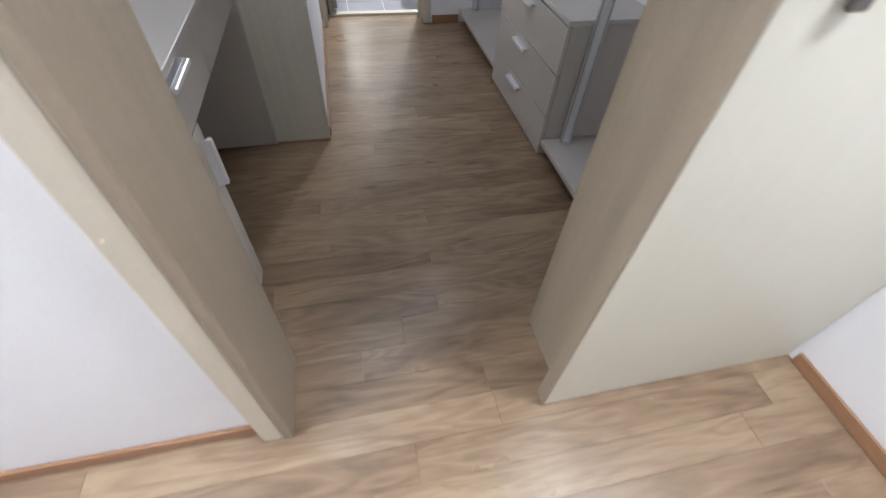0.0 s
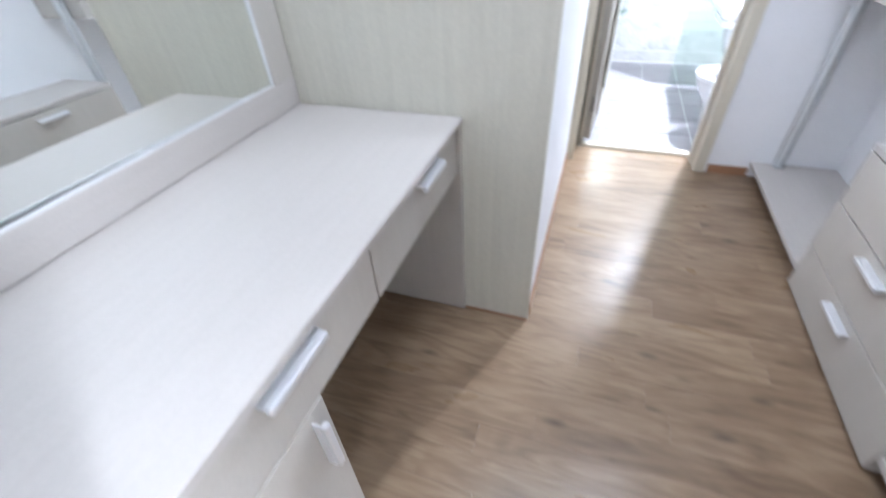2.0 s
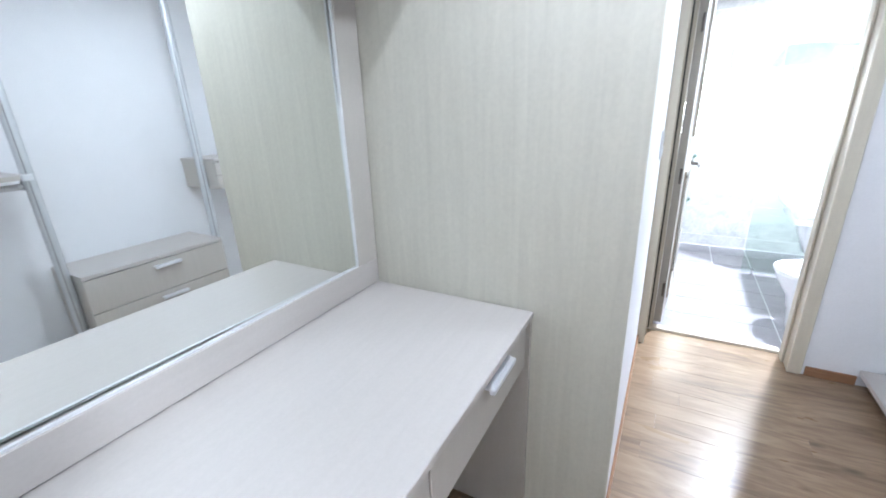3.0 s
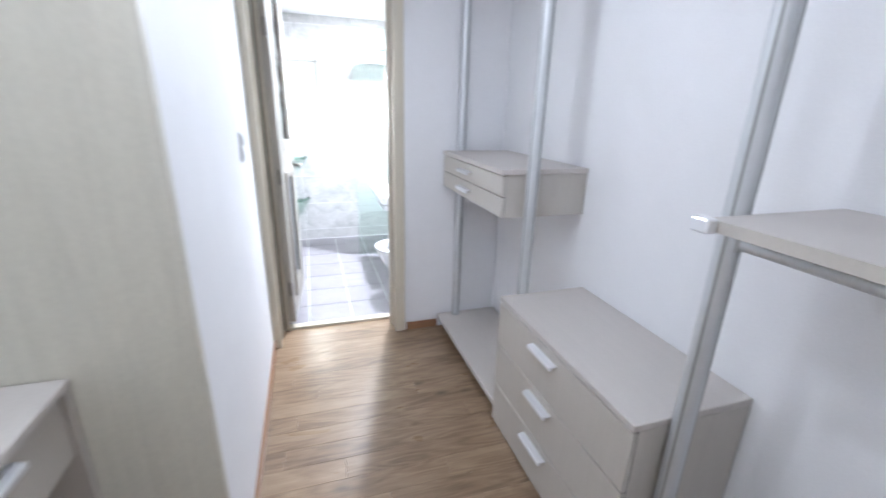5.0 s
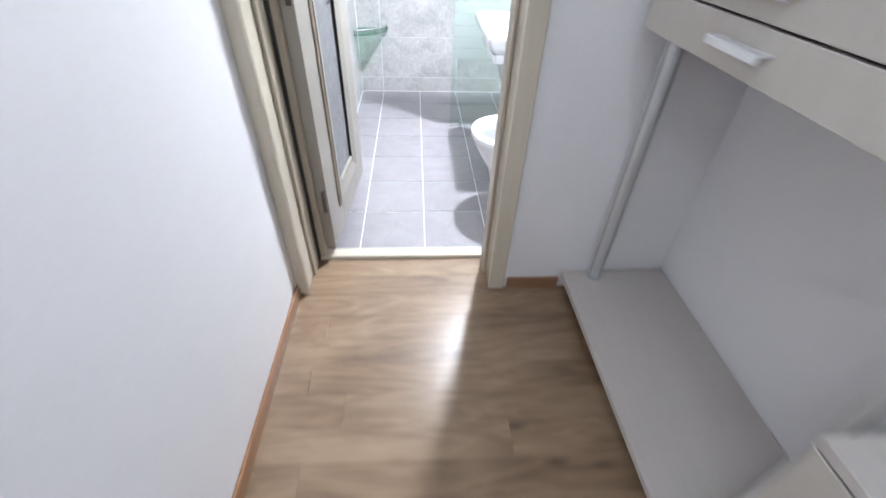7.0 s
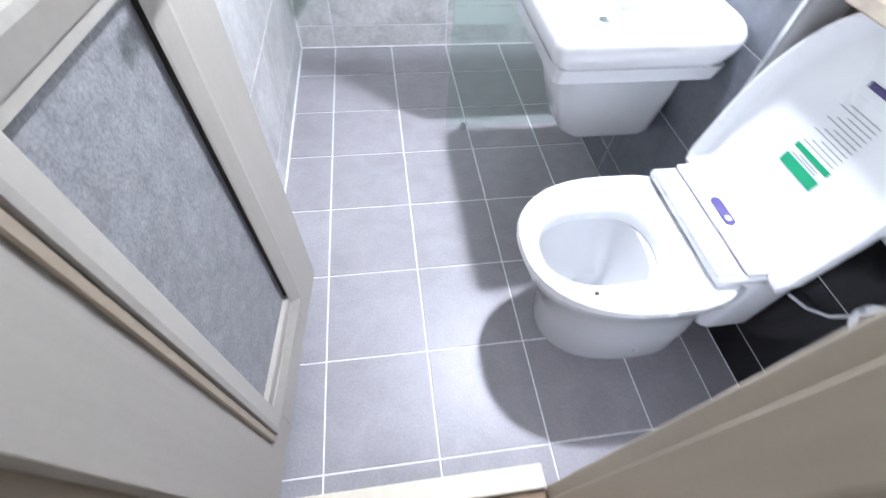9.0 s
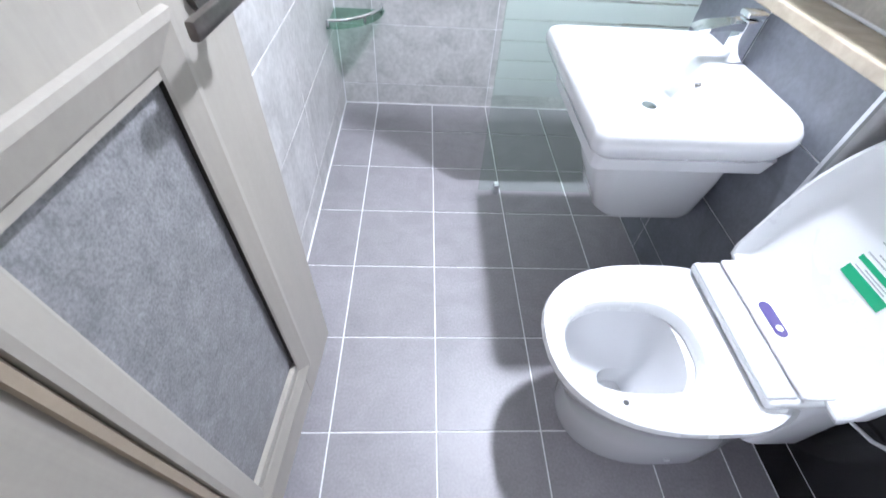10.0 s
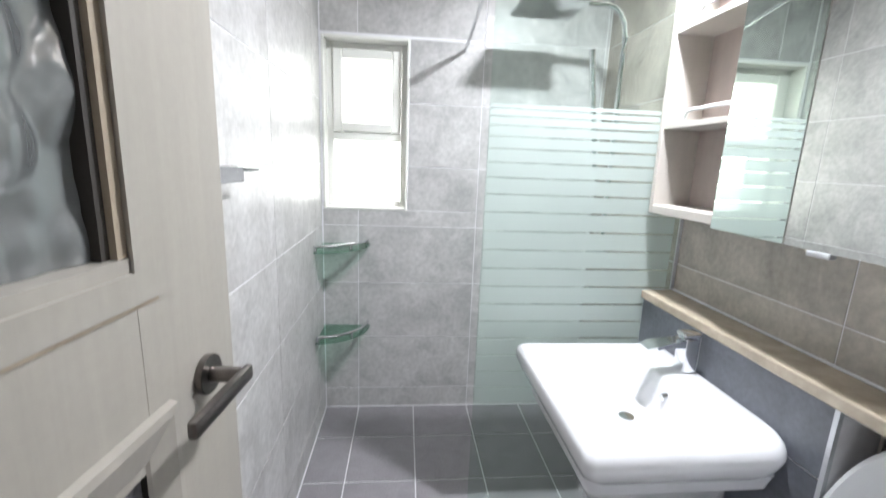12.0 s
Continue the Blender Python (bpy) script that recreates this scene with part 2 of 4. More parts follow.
# ---- mesh helpers ----
def bx(bm, x0, x1, y0, y1, z0, z1, bev=0.0, seg=1, m=None):
    v = [bm.verts.new((x, y, z)) for x in (x0, x1) for y in (y0, y1) for z in (z0, z1)]
    q = [(0, 1, 3, 2), (4, 6, 7, 5), (0, 4, 5, 1), (2, 3, 7, 6), (0, 2, 6, 4), (1, 5, 7, 3)]
    f = [bm.faces.new([v[i] for i in a]) for a in q]
    if bev:
        e = list({ed for fa in f for ed in fa.edges})
        r = bmesh.ops.bevel(bm, geom=e, offset=bev, segments=seg, affect="EDGES", profile=0.5)
        v = list({w for w in r["verts"]} | {w for w in v if w.is_valid})
    if m is not None:
        bmesh.ops.transform(bm, matrix=m, verts=[w for w in v if w.is_valid])
    return bm


def box(*a, **k):
    return bx(bmesh.new(), *a, **k)


def tube(bm, a, b, r, seg=20, r2=None):
    a, b = Vector(a), Vector(b)
    mt = Matrix.Translation((a + b) / 2) @ (b - a).to_track_quat("Z", "Y").to_matrix().to_4x4()
    bmesh.ops.create_cone(bm, cap_ends=True, segments=seg, radius1=r, radius2=r if r2 is None else r2, depth=(b - a).length, matrix=mt)
    return bm


def rod(pts, r, seg=10):
    """A round bar along the points."""
    bm = bmesh.new()
    pts = [Vector(p) for p in pts]
    rings = []
    for i, p in enumerate(pts):
        d = (pts[min(i + 1, len(pts) - 1)] - pts[max(i - 1, 0)]).normalized()
        q = d.to_track_quat("Z", "Y")
        rings.append([bm.verts.new(p + q @ Vector((r * math.cos(k * math.tau / seg), r * math.sin(k * math.tau / seg), 0))) for k in range(seg)])
    for a, b in zip(rings, rings[1:]):
        for k in range(seg):
            bm.faces.new((a[k], a[(k + 1) % seg], b[(k + 1) % seg], b[k]))
    bm.faces.new(rings[0][::-1])
    bm.faces.new(rings[-1])
    return bm


def loft(rings, cap0=True, cap1=True, bm=None):
    bm = bm or bmesh.new()
    rs = [[bm.verts.new(p) for p in r] for r in rings]
    for a, b in zip(rs, rs[1:]):
        n = len(a)
        for k in range(n):
            bm.faces.new((a[k], a[(k + 1) % n], b[(k + 1) % n], b[k]))
    if cap0:
        bm.faces.new(rs[0][::-1])
    if cap1:
        bm.faces.new(rs[-1])
    return bm


def mesh_ob(name, bm, material, smooth=False):
    bmesh.ops.recalc_face_normals(bm, faces=bm.faces)
    me = bpy.data.meshes.new(name)
    bm.to_mesh(me)
    bm.free()
    me.materials.append(material)
    if smooth:
        me.shade_smooth()
        me.set_sharp_from_angle(angle=radians(38))
    return new(name, me)


def thing(name, loc, label, category, group=""):
    e = new(name)
    e.location = loc
    e.empty_display_size = 0.05
    return tagged(e, label, category, group)


def origin(o):
    """The place of an object built with its parts in world coordinates."""
    return Matrix.Translation(o.location) if o.data is None else Matrix.Identity(4)


def part(name, bm, material, parent, label="", smooth=False):
    o = mesh_ob(name, bm, material, smooth)
    o.parent = parent
    o.matrix_parent_inverse = origin(parent).inverted()
    return tagged(o, label) if label else o


def setting(name, bm, material, label, category):
    return tagged(mesh_ob(name, bm, material), label, category, kind="structure")


FZ = 0.03          # closet floor; the bathroom floor is at 0
TOP = 2.33

# ---- shell: closet and bedroom ----
floor = setting("floor", box(-2.2, 2.4, -6.2, -0.105, -0.15, FZ - 0.012), FLOORSUB, "brown oak laminate floor of the dressing room", "floor")
bath_floor = setting("floor_bathroom", box(-0.4, 1.4, -0.104, 2.3, -0.15, -0.0025), GROUT, "grey square floor tiles with white grout", "floor")
setting("wall_left", box(-0.40, -0.208, -1.745, -0.30, FZ, TOP), WALL, "plain white papered wall beside the bathroom door", "wall")
setting("wall_dressing", box(-1.25, -1.085, -3.02, -1.62, FZ, TOP), WALL, "white wall behind the dressing table mirror", "wall")
setting("wall_dressing_end", box(-1.085, -0.40, -1.745, -1.62, FZ, TOP), WALL, "white wall behind the wood panel", "wall")
setting("wall_right", box(1.25, 1.45, -3.02, -0.05, FZ, TOP), WALL, "plain white papered wall behind the open wardrobe", "wall")
bm = box(-1.25, -0.385, -3.22, -3.02, FZ, TOP)
bx(bm, 0.478, 1.45, -3.22, -3.02, FZ, TOP)
bx(bm, -0.385, 0.478, -3.22, -3.02, 2.10, TOP)
setting("wall_entrance", bm, WALL, "white wall with the opening into the dressing room", "wall")
bm = box(-0.40, -0.205, -0.30, -0.104, -0.02, TOP)
bx(bm, 0.585, 1.45, -0.285, -0.104, -0.02, TOP)
bx(bm, -0.205, 0.585, -0.285, -0.104, 2.20, TOP)
setting("wall_bath_door", bm, WALL, "white wall around the bathroom door", "wall")
setting("wall_bedroom_right", box(1.312, 1.5, -6.2, -3.22, FZ, TOP), WALL, "plain white bedroom wall", "wall")
setting("wall_bedroom_left", box(-2.2, -2.05, -6.2, -3.22, FZ, TOP), WALL, "plain white bedroom wall", "wall")
setting("wall_bedroom_front", box(-2.05, -1.25, -3.22, -3.07, FZ, TOP), WALL, "plain white bedroom wall", "wall")
setting("wall_bedroom_back", box(-2.05, 1.345, -6.2, -6.05, FZ, TOP), WALL, "plain white bedroom wall", "wall")
bm = box(-2.2, 1.5, -6.2, -0.05, TOP, TOP + 0.12)
setting("ceiling", bm, CEIL, "plain white ceiling of bedroom and dressing room", "ceiling")
# unseen box, added to throw the slanting shadow onto the wood panel
setting("soffit", box(-1.085, -0.75, -3.02, -1.7725, 1.90, TOP), WALL, "unseen white box above the dressing mirror, added to shade the panel", "soffit")
setting("wall_panel", box(-1.085, -0.202, -1.772, -1.745, FZ, TOP, bev=0.002), PANEL, "pale ash wood-grain panel at the end of the dressing table", "wall panel")

# entrance: lining and casing of the opening
fr = thing("door_frame", (0.05, -3.14, FZ), "beige wood-film lining and casing of the closet opening", "door frame")
tagged(fr, kind="structure")
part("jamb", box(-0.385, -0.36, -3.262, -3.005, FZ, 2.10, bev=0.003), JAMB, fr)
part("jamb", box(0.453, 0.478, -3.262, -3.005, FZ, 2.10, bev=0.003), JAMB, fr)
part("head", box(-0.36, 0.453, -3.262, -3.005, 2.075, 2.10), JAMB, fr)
part("casing", box(-0.445, -0.387, -3.258, -3.22, FZ, 2.15, bev=0.003), CASING, fr, "cream casing board")
part("casing", box(0.480, 0.53, -3.258, -3.22, FZ, 2.15, bev=0.003), CASING, fr, "cream casing board")
part("casing", box(-0.387, 0.480, -3.258, -3.22, 2.10, 2.15), CASING, fr, "cream casing board")
sd = thing("sliding_door", (0.86, -3.29, FZ), "cream wood-film sliding door pushed open along the wall", "door")
part("leaf", box(0.392, 1.306, -3.312, -3.272, FZ + 0.004, 2.14, bev=0.003), DOORCREAM, sd)
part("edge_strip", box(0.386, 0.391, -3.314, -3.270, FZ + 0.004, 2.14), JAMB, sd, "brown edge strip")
bm = box(0.478, 0.506, -3.326, -3.313, 1.165, 1.30, bev=0.004)
part("pull_handle", bm, NICKEL, sd, "dark metal recessed pull")

def baseboard(x0, x1, y0, y1, z=FZ, h=0.055):
    return setting("baseboard", box(x0, x1, y0, y1, z, z + h, bev=0.003), BASE, "reddish-brown oak baseboard strip", "baseboard")

baseboard(-2.05, -0.446, -3.232, -3.221)
baseboard(1.300, 1.311, -6.0, -3.33)
baseboard(-0.207, -0.196, -1.74, -0.312)
baseboard(0.625, 0.835, -0.297, -0.286)
baseboard(-0.464, -0.203, -1.780, -1.7725, h=0.012)

# ---- bathroom door frame, threshold and leaf ----
bf = thing("door_frame", (0.19, -0.17, FZ), "cream wood-film bathroom door frame", "door frame")
tagged(bf, kind="structure")
part("jamb", box(-0.203, -0.17, -0.286, -0.052, FZ, 2.20, bev=0.003), CASING, bf)
part("jamb", box(0.552, 0.584, -0.284, -0.100, FZ, 2.20, bev=0.003), CASING_SHADED, bf)
part("head", box(-0.17, 0.552, -0.284, -0.100, 2.17, 2.20), CASING, bf)
part("stop", box(-0.169, -0.158, -0.20, -0.13, FZ, 2.17, bev=0.002), CASING_SHADED, bf)
part("stop", box(0.540, 0.551, -0.20, -0.13, FZ, 2.17, bev=0.002), CASING_SHADED, bf)
part("casing", box(-0.2075, -0.165, -0.312, -0.301, FZ, 2.24, bev=0.003), CASING, bf)
part("casing", box(0.55, 0.612, -0.298, -0.2855, FZ, 2.24, bev=0.003), CASING, bf)
part("casing", box(-0.165, 0.55, -0.298, -0.2855, 2.185, 2.24), CASING, bf)
part("seal", box(-0.157, -0.149, -0.128, -0.112, FZ + 0.02, 2.17), RUBBER, bf, "dark rubber seal")
part("rebate", box(-0.1695, -0.128, -0.111, -0.052, FZ + 0.019, 2.17, bev=0.003), CASING_SHADED, bf)
setting("threshold", box(-0.169, 0.551, -0.105, -0.048, -0.02, FZ + 0.018, bev=0.005, seg=2), CASING, "cream bathroom door threshold", "threshold")

HX, HY = -0.085, -0.09
ANG = math.atan2(0.566 - HY, -0.03 - HX)
LEAF = Matrix.Translation((HX, HY, 0)) @ Matrix.Rotation(ANG, 4, "Z")   # u along the leaf; the face to the room at v = 0, back at v > 0


def lf(u0, u1, v0, v1, z0, z1, bev=0.0):
    return box(u0, u1, v0, v1, z0, z1, bev=bev, m=LEAF)


bd = thing("door", (HX, HY, FZ), "cream framed bathroom door standing open with hammered glass and grey panel", "door")
W = 0.658
B0, T0 = 0.085, 2.15
part("stile", lf(0.470, W, 0, 0.042, B0, T0, 0.0008), LEAFFILM, bd)
part("stile", lf(0, 0.200, 0, 0.042, B0, T0, 0.0008), LEAFFILM, bd)
part("top_rail", lf(0.2005, 0.4695, 0, 0.042, 2.05, T0, 0.002), LEAFFILM, bd)
part("lock_rail", lf(0.2005, 0.4695, 0, 0.042, 0.990, 1.233), LEAFFILM, bd)
part("bottom_rail", lf(0.2005, 0.4695, 0, 0.042, B0, 0.280, 0.002), LEAFFILM, bd)


def picture_frame(u0, u1, z0, z1, w):
    """A raised moulding round an infill, highest at its outer edge."""
    def rect(d, v):
        return [LEAF @ Vector(p) for p in ((u0 + d, v, z0 + d), (u1 - d, v, z0 + d), (u1 - d, v, z1 - d), (u0 + d, v, z1 - d))]
    return loft([rect(0, -0.0004), rect(0.002, -0.011), rect(0.012, -0.012), rect(w - 0.004, -0.003), rect(w, -0.0004)], cap0=False, cap1=False)


part("moulding", picture_frame(0.150, 0.505, 0.205, 1.052, 0.050), LEAFFILM, bd, "cream raised panel moulding")
def flat_frame(u0, u1, z0, z1, w, t):
    bm = bmesh.new()
    for a, b, c, d in ((u0, u0 + w, z0, z1), (u1 - w, u1, z0, z1), (u0 + w, u1 - w, z0, z0 + w), (u0 + w, u1 - w, z1 - w, z1)):
        bx(bm, a, b, -t, -0.0004, c, d, m=LEAF)
    return bm


part("moulding", flat_frame(0.168, 0.502, 1.183, 2.085, 0.034, 0.0035), LEAFFILM, bd, "flat glazing frame")
part("groove", lf(0.168, 0.502, -0.002, -0.0004, 1.1785, 1.1825), JAMB, bd, "thin brown groove line")
part("groove", lf(0.133, 0.1495, -0.007, -0.0004, 0.205, 1.052, 0.003), JAMB, bd, "brown groove strip")
part("bead", lf(0.462, 0.4695, 0.002, 0.03, 0.2805, 0.9895), DARK, bd, "dark glazing bead")
part("bead", lf(0.456, 0.4695, 0.003, 0.03, 1.2335, 2.0495), JAMB, bd, "brown glazing bead")
part("bead", lf(0.445, 0.4555, 0.010, 0.03, 1.2335, 2.0495), DARK, bd, "dark glazing bead")
part("lower_panel", lf(0.2005, 0.4615, 0.012, 0.028, 0.2805, 0.9895), FELT, bd, "grey fabric-textured infill panel")


def hammered(u0, u1, z0, z1, nu, nz):
    """A pane whose face is beaten into shallow uneven lenses."""
    bm = bmesh.new()
    rows = []
    for b in range(nz + 1):
        r = []
        for a in range(nu + 1):
            u, zz = u0 + (u1 - u0) * a / nu, z0 + (z1 - z0) * b / nz
            d = noise.voronoi(Vector((u * 21, zz * 15, 3.1)))[0]
            r.append(bm.verts.new(LEAF @ Vector((u, 0.013 + 0.022 * min(d[0], 0.7) ** 1.6, zz))))
        rows.append(r)
    for p, q in zip(rows, rows[1:]):
        for a in range(nu):
            bm.faces.new((p[a], p[a + 1], q[a + 1], q[a]))
    e = bmesh.ops.extrude_face_region(bm, geom=bm.faces[:])
    bmesh.ops.translate(bm, verts=[v for v in e["geom"] if isinstance(v, bmesh.types.BMVert)], vec=(LEAF.to_3x3() @ Vector((0, 0.008, 0))))
    return bm


part("glass_pane", hammered(0.2005, 0.4445, 1.2335, 2.0495, 44, 120), BUBBLE, bd, "hammered obscure glass", True)
hd = part("door_handle", tube(bmesh.new(), LEAF @ Vector((0.580, -0.001, 1.045)), LEAF @ Vector((0.580, -0.010, 1.045)), 0.027, 32), NICKEL, bd, "dark nickel lever handle", True)
part("neck", tube(bmesh.new(), LEAF @ Vector((0.580, -0.010, 1.045)), LEAF @ Vector((0.580, -0.05, 1.045)), 0.011, 20), NICKEL, hd, "", True)
bm = box(-0.012, 0.128, -0.006, 0.006, -0.011, 0.011, bev=0.004, seg=2, m=LEAF @ Matrix.Translation((0.582, -0.055, 1.045)) @ Matrix.Rotation(radians(180), 4, "Z"))
part("lever", bm, NICKEL, hd, "", True)
for z in (0.28, 1.0, 1.8):
    part("hinge", tube(bmesh.new(), (HX - 0.012, HY - 0.012, z), (HX - 0.012, HY - 0.012, z + 0.09), 0.008, 12), NICKEL, bd, "dark metal hinge", True)

# light switch
sw = thing("light_switch", (-0.208, -0.70, 1.22), "white wall switch plate with a dark rocker", "switch")
part("plate", box(-0.2075, -0.199, -0.725, -0.635, 1.21, 1.34, bev=0.003), PLASTIC, sw)
part("rocker", box(-0.1985, -0.195, -0.708, -0.652, 1.282, 1.325, bev=0.001), GREYPL, sw, "dark grey rocker")
part("rocker", box(-0.1985, -0.195, -0.708, -0.652, 1.225, 1.268, bev=0.001), PLASTIC, sw)

# ---- dressing table ----
DT = 0.878
dt = thing("dressing_table", (-0.76, -2.39, FZ), "taupe wood-grain dressing table with two drawers", "dressing table")
part("tabletop", box(-1.050, -0.462, -3.004, -1.775, DT - 0.022, DT, bev=0.002), LAMTOP, dt)
part("side_panel", box(-1.05, -0.466, -1.793, -1.776, FZ + 0.012, DT - 0.0225), LAM, dt)
part("drawer_box", box(-1.03, -0.50, -2.985, -1.795, 0.70, DT - 0.030), LAM, dt)


def bar_handle(parent, axis, c, half, out, z=None, label="satin white aluminium bar handle", s=0.0085):
    """A square-lipped bar on two feet; out: the way it stands off, along x."""
    bm = bmesh.new()
    x, y, zz = c
    a, b = (x + out * 0.016, x + out * 0.030) if out > 0 else (x + out * 0.030, x + out * 0.016)
    f0, f1 = min(x, x + out * 0.017), max(x, x + out * 0.017)
    if axis == "y":
        bx(bm, a, b, y - half, y + half, zz - s, zz + s, bev=0.003)
        bx(bm, f0, f1, y - half, y + half, zz + s - 0.005, zz + s)
    else:
        bx(bm, a, b, y - s, y + s, zz - half, zz + half, bev=0.003)
        bx(bm, f0, f1, y - s, y - s + 0.005, zz - half, zz + half)
    return part("handle", bm, HANDLE, parent, label)


d1 = part("drawer_front", box(-0.498, -0.478, -2.992, -2.388, 0.692, DT - 0.034, bev=0.0015), LAM, dt)
bar_handle(d1, "y", (-0.478, -2.675, 0.83), 0.078, 1)
d2 = part("drawer_front", box(-0.498, -0.478, -2.382, -1.796, 0.692, DT - 0.034, bev=0.0015), LAM, dt)
bar_handle(d2, "y", (-0.478, -2.05, 0.83), 0.078, 1)
cb = thing("cabinet", (-0.76, -2.83, FZ), "taupe wood-grain cupboard under the dressing table", "cabinet")
part("body", box(-1.03, -0.50, -2.985, -2.640, 0.075, 0.686, bev=0.001), LAM, cb)
part("plinth", box(-1.03, -0.515, -2.985, -2.645, FZ + 0.001, 0.0745), BASE, cb, "brown plinth strip")
cd = part("door", box(-0.498, -0.478, -2.992, -2.636, 0.060, 0.686, bev=0.0015), LAM, cb)
bar_handle(cd, "z", (-0.478, -2.675, 0.585), 0.075, 1)

mr = thing("mirror", (-1.065, -2.39, DT), "large frameless wall mirror in a taupe surround", "mirror")
part("bottom_rail", box(-1.083, -1.040, -3.004, -1.775, DT + 0.002, 0.968, bev=0.002), LAMTOP, mr)
part("stile", box(-1.083, -1.040, -1.875, -1.775, 0.9685, 1.895, bev=0.002), LAM, mr)
part("stile", box(-1.083, -1.040, -3.004, -2.955, 0.9685, 1.895, bev=0.002), LAM, mr)
TILT = Matrix.Translation((-1.058, -2.418, 0.975)) @ Matrix.Rotation(radians(-1.2), 4, "Z") @ Matrix.Rotation(radians(-0.6), 4, "Y")   # hung a little out of true
part("glass", box(-0.003, 0, -0.536, 0.536, 0, 0.917, m=TILT), MIRROR, mr, "silver mirror glass")
part("edge_trim", box(-1.0515, -1.043, -1.882, -1.8755, 0.9685, 1.895), PLASTIC, mr, "thin white edge strip")
part("edge_trim", box(-1.0515, -1.043, -2.954, -1.883, 0.9685, 0.974), PLASTIC, mr, "thin white edge strip")

# ---- open wardrobe ----
def pole(x, y, z0):
    p = thing("wardrobe_pole", (x, y, z0), "round anodised aluminium wardrobe pole from shelf to ceiling", "pole", "wardrobe poles")
    bm = tube(bmesh.new(), (x, y, z0 + 0.012), (x, y, TOP), 0.026, 28)
    part("shaft", bm, ALU, p, "", True)
    part("foot", tube(bmesh.new(), (x, y, z0), (x, y, z0 + 0.012), 0.029, 28), GREYPL, p, "grey foot collar", True)
    for k in range(4):
        bm = box(-0.003, 0.003, -0.0264, -0.0250, z0 + 0.014, TOP - 0.001, m=Matrix.Translation((x, y, 0)) @ Matrix.Rotation(radians(90 * k + 20), 4, "Z"))
        part("slot", bm, SLOT, p, "grey groove strip")
    return p


LS = 0.13
def low_shelf(y0, y1):
    s = thing("base_shelf", (1.03, (y0 + y1) / 2, FZ), "taupe wood-grain base shelf on a dark recessed plinth", "shelf", "wardrobe base shelves")
    part("board", box(0.834, 1.248, y0, y1, LS - 0.025, LS, bev=0.002), LAMTOP, s)
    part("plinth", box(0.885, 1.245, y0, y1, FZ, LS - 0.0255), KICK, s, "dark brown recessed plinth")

low_shelf(-1.235, -0.30)
low_shelf(-3.015, -2.072)
pole(0.955, -0.332, LS)
pole(0.955, -1.210, LS)
pole(0.955, -2.100, LS)


def drawer_unit(name, label, x0, x1, y0, y1, z0, z1, n, grip, top_over=0.0, hz=0.5):
    c = thing(name, ((x0 + x1) / 2, (y0 + y1) / 2, z0), label, "drawers")
    part("top", box(x0 - top_over, x1 + 0.004, y0 - top_over, y1 + top_over * 0.3, z1 - 0.022, z1, bev=0.002), LAMTOP, c)
    part("body", box(x0 + 0.019, x1 + 0.003, y0, y1, z0, z1 - 0.0225, bev=0.001), LAM, c)
    h = (z1 - 0.024 - z0) / n
    for i in range(n):
        a = z0 + i * h
        d = part("drawer_front", box(x0, x0 + 0.018, y0 + 0.001, y1 - 0.001, a + 0.002, a + h - 0.003, bev=0.0015), LAM, c)
        bar_handle(d, "y", (x0, (y0 + y1) / 2 + 0.03, a + h * hz), grip, -1)
    # thin dark sheet behind the fronts paints the shade in their gaps
    part("shadow_gap", box(x0 + 0.0182, x0 + 0.0188, y0 + 0.002, y1 - 0.002, z0 + 0.002, z1 - 0.024), DARK, c, "dark sheet painting the shade in the gaps between the drawers")
    return c


drawer_unit("chest_of_drawers", "low taupe wood-grain chest with three drawers", 0.832, 1.245, -2.068, -1.243, FZ + 0.012, 0.685, 3, 0.080, 0.0, 0.80)
ds = drawer_unit("hanging_drawer_unit", "small taupe two-drawer unit hung between poles", 0.838, 1.245, -1.172, -0.362, 1.015, 1.222, 2, 0.075, 0.006, 0.52)
hs = thing("hanging_shelf", (1.04, -2.55, 1.235), "taupe wood-grain shelf with a clothes rail beneath", "shelf")
part("board", box(0.838, 1.248, -3.015, -2.130, 1.236, 1.260, bev=0.002), LAMTOP, hs)
part("end_cap", box(0.806, 0.8375, -2.160, -2.118, 1.233, 1.263, bev=0.004), HANDLE, hs, "light grey plastic end cap")
part("edge_strip", box(0.832, 0.8375, -3.015, -2.1605, 1.236, 1.260), LAM, hs)
part("rail", tube(bmesh.new(), (0.955, -2.135, 1.195), (0.955, -3.015, 1.195), 0.016, 20), ALU, hs, "aluminium clothes rail", True)
part("bracket", box(0.935, 0.975, -2.134, -2.126, 1.175, 1.2355, bev=0.003), GREYPL, hs, "grey rail bracket")
# ---- bathroom shell ----
XL, XR, XLO, YB, YF, BT = -0.178, 1.215, 1.11, 2.065, -0.098, 2.30
WX0, WX1, WZ0, WZ1 = -0.165, 0.240, 1.10, 1.90
setting("wall_bath_left", box(-0.40, XL - 0.0018, YF - 0.005, 2.35, -0.02, BT), GROUT, "grey stone-tiled bathroom wall", "wall")
setting("wall_bath_right", box(XR + 0.0018, 1.45, YF - 0.005, 2.35, -0.02, BT), GROUT, "grey-beige stone-tiled bathroom wall", "wall")
bm = box(XL - 0.0018, WX0, YB + 0.0018, 2.35, -0.02, BT)
bx(bm, WX1, XR + 0.0018, YB + 0.0018, 2.35, -0.02, BT)
bx(bm, WX0, WX1, YB + 0.0018, 2.35, -0.02, WZ0)
bx(bm, WX0, WX1, YB + 0.0018, 2.35, WZ1, BT)
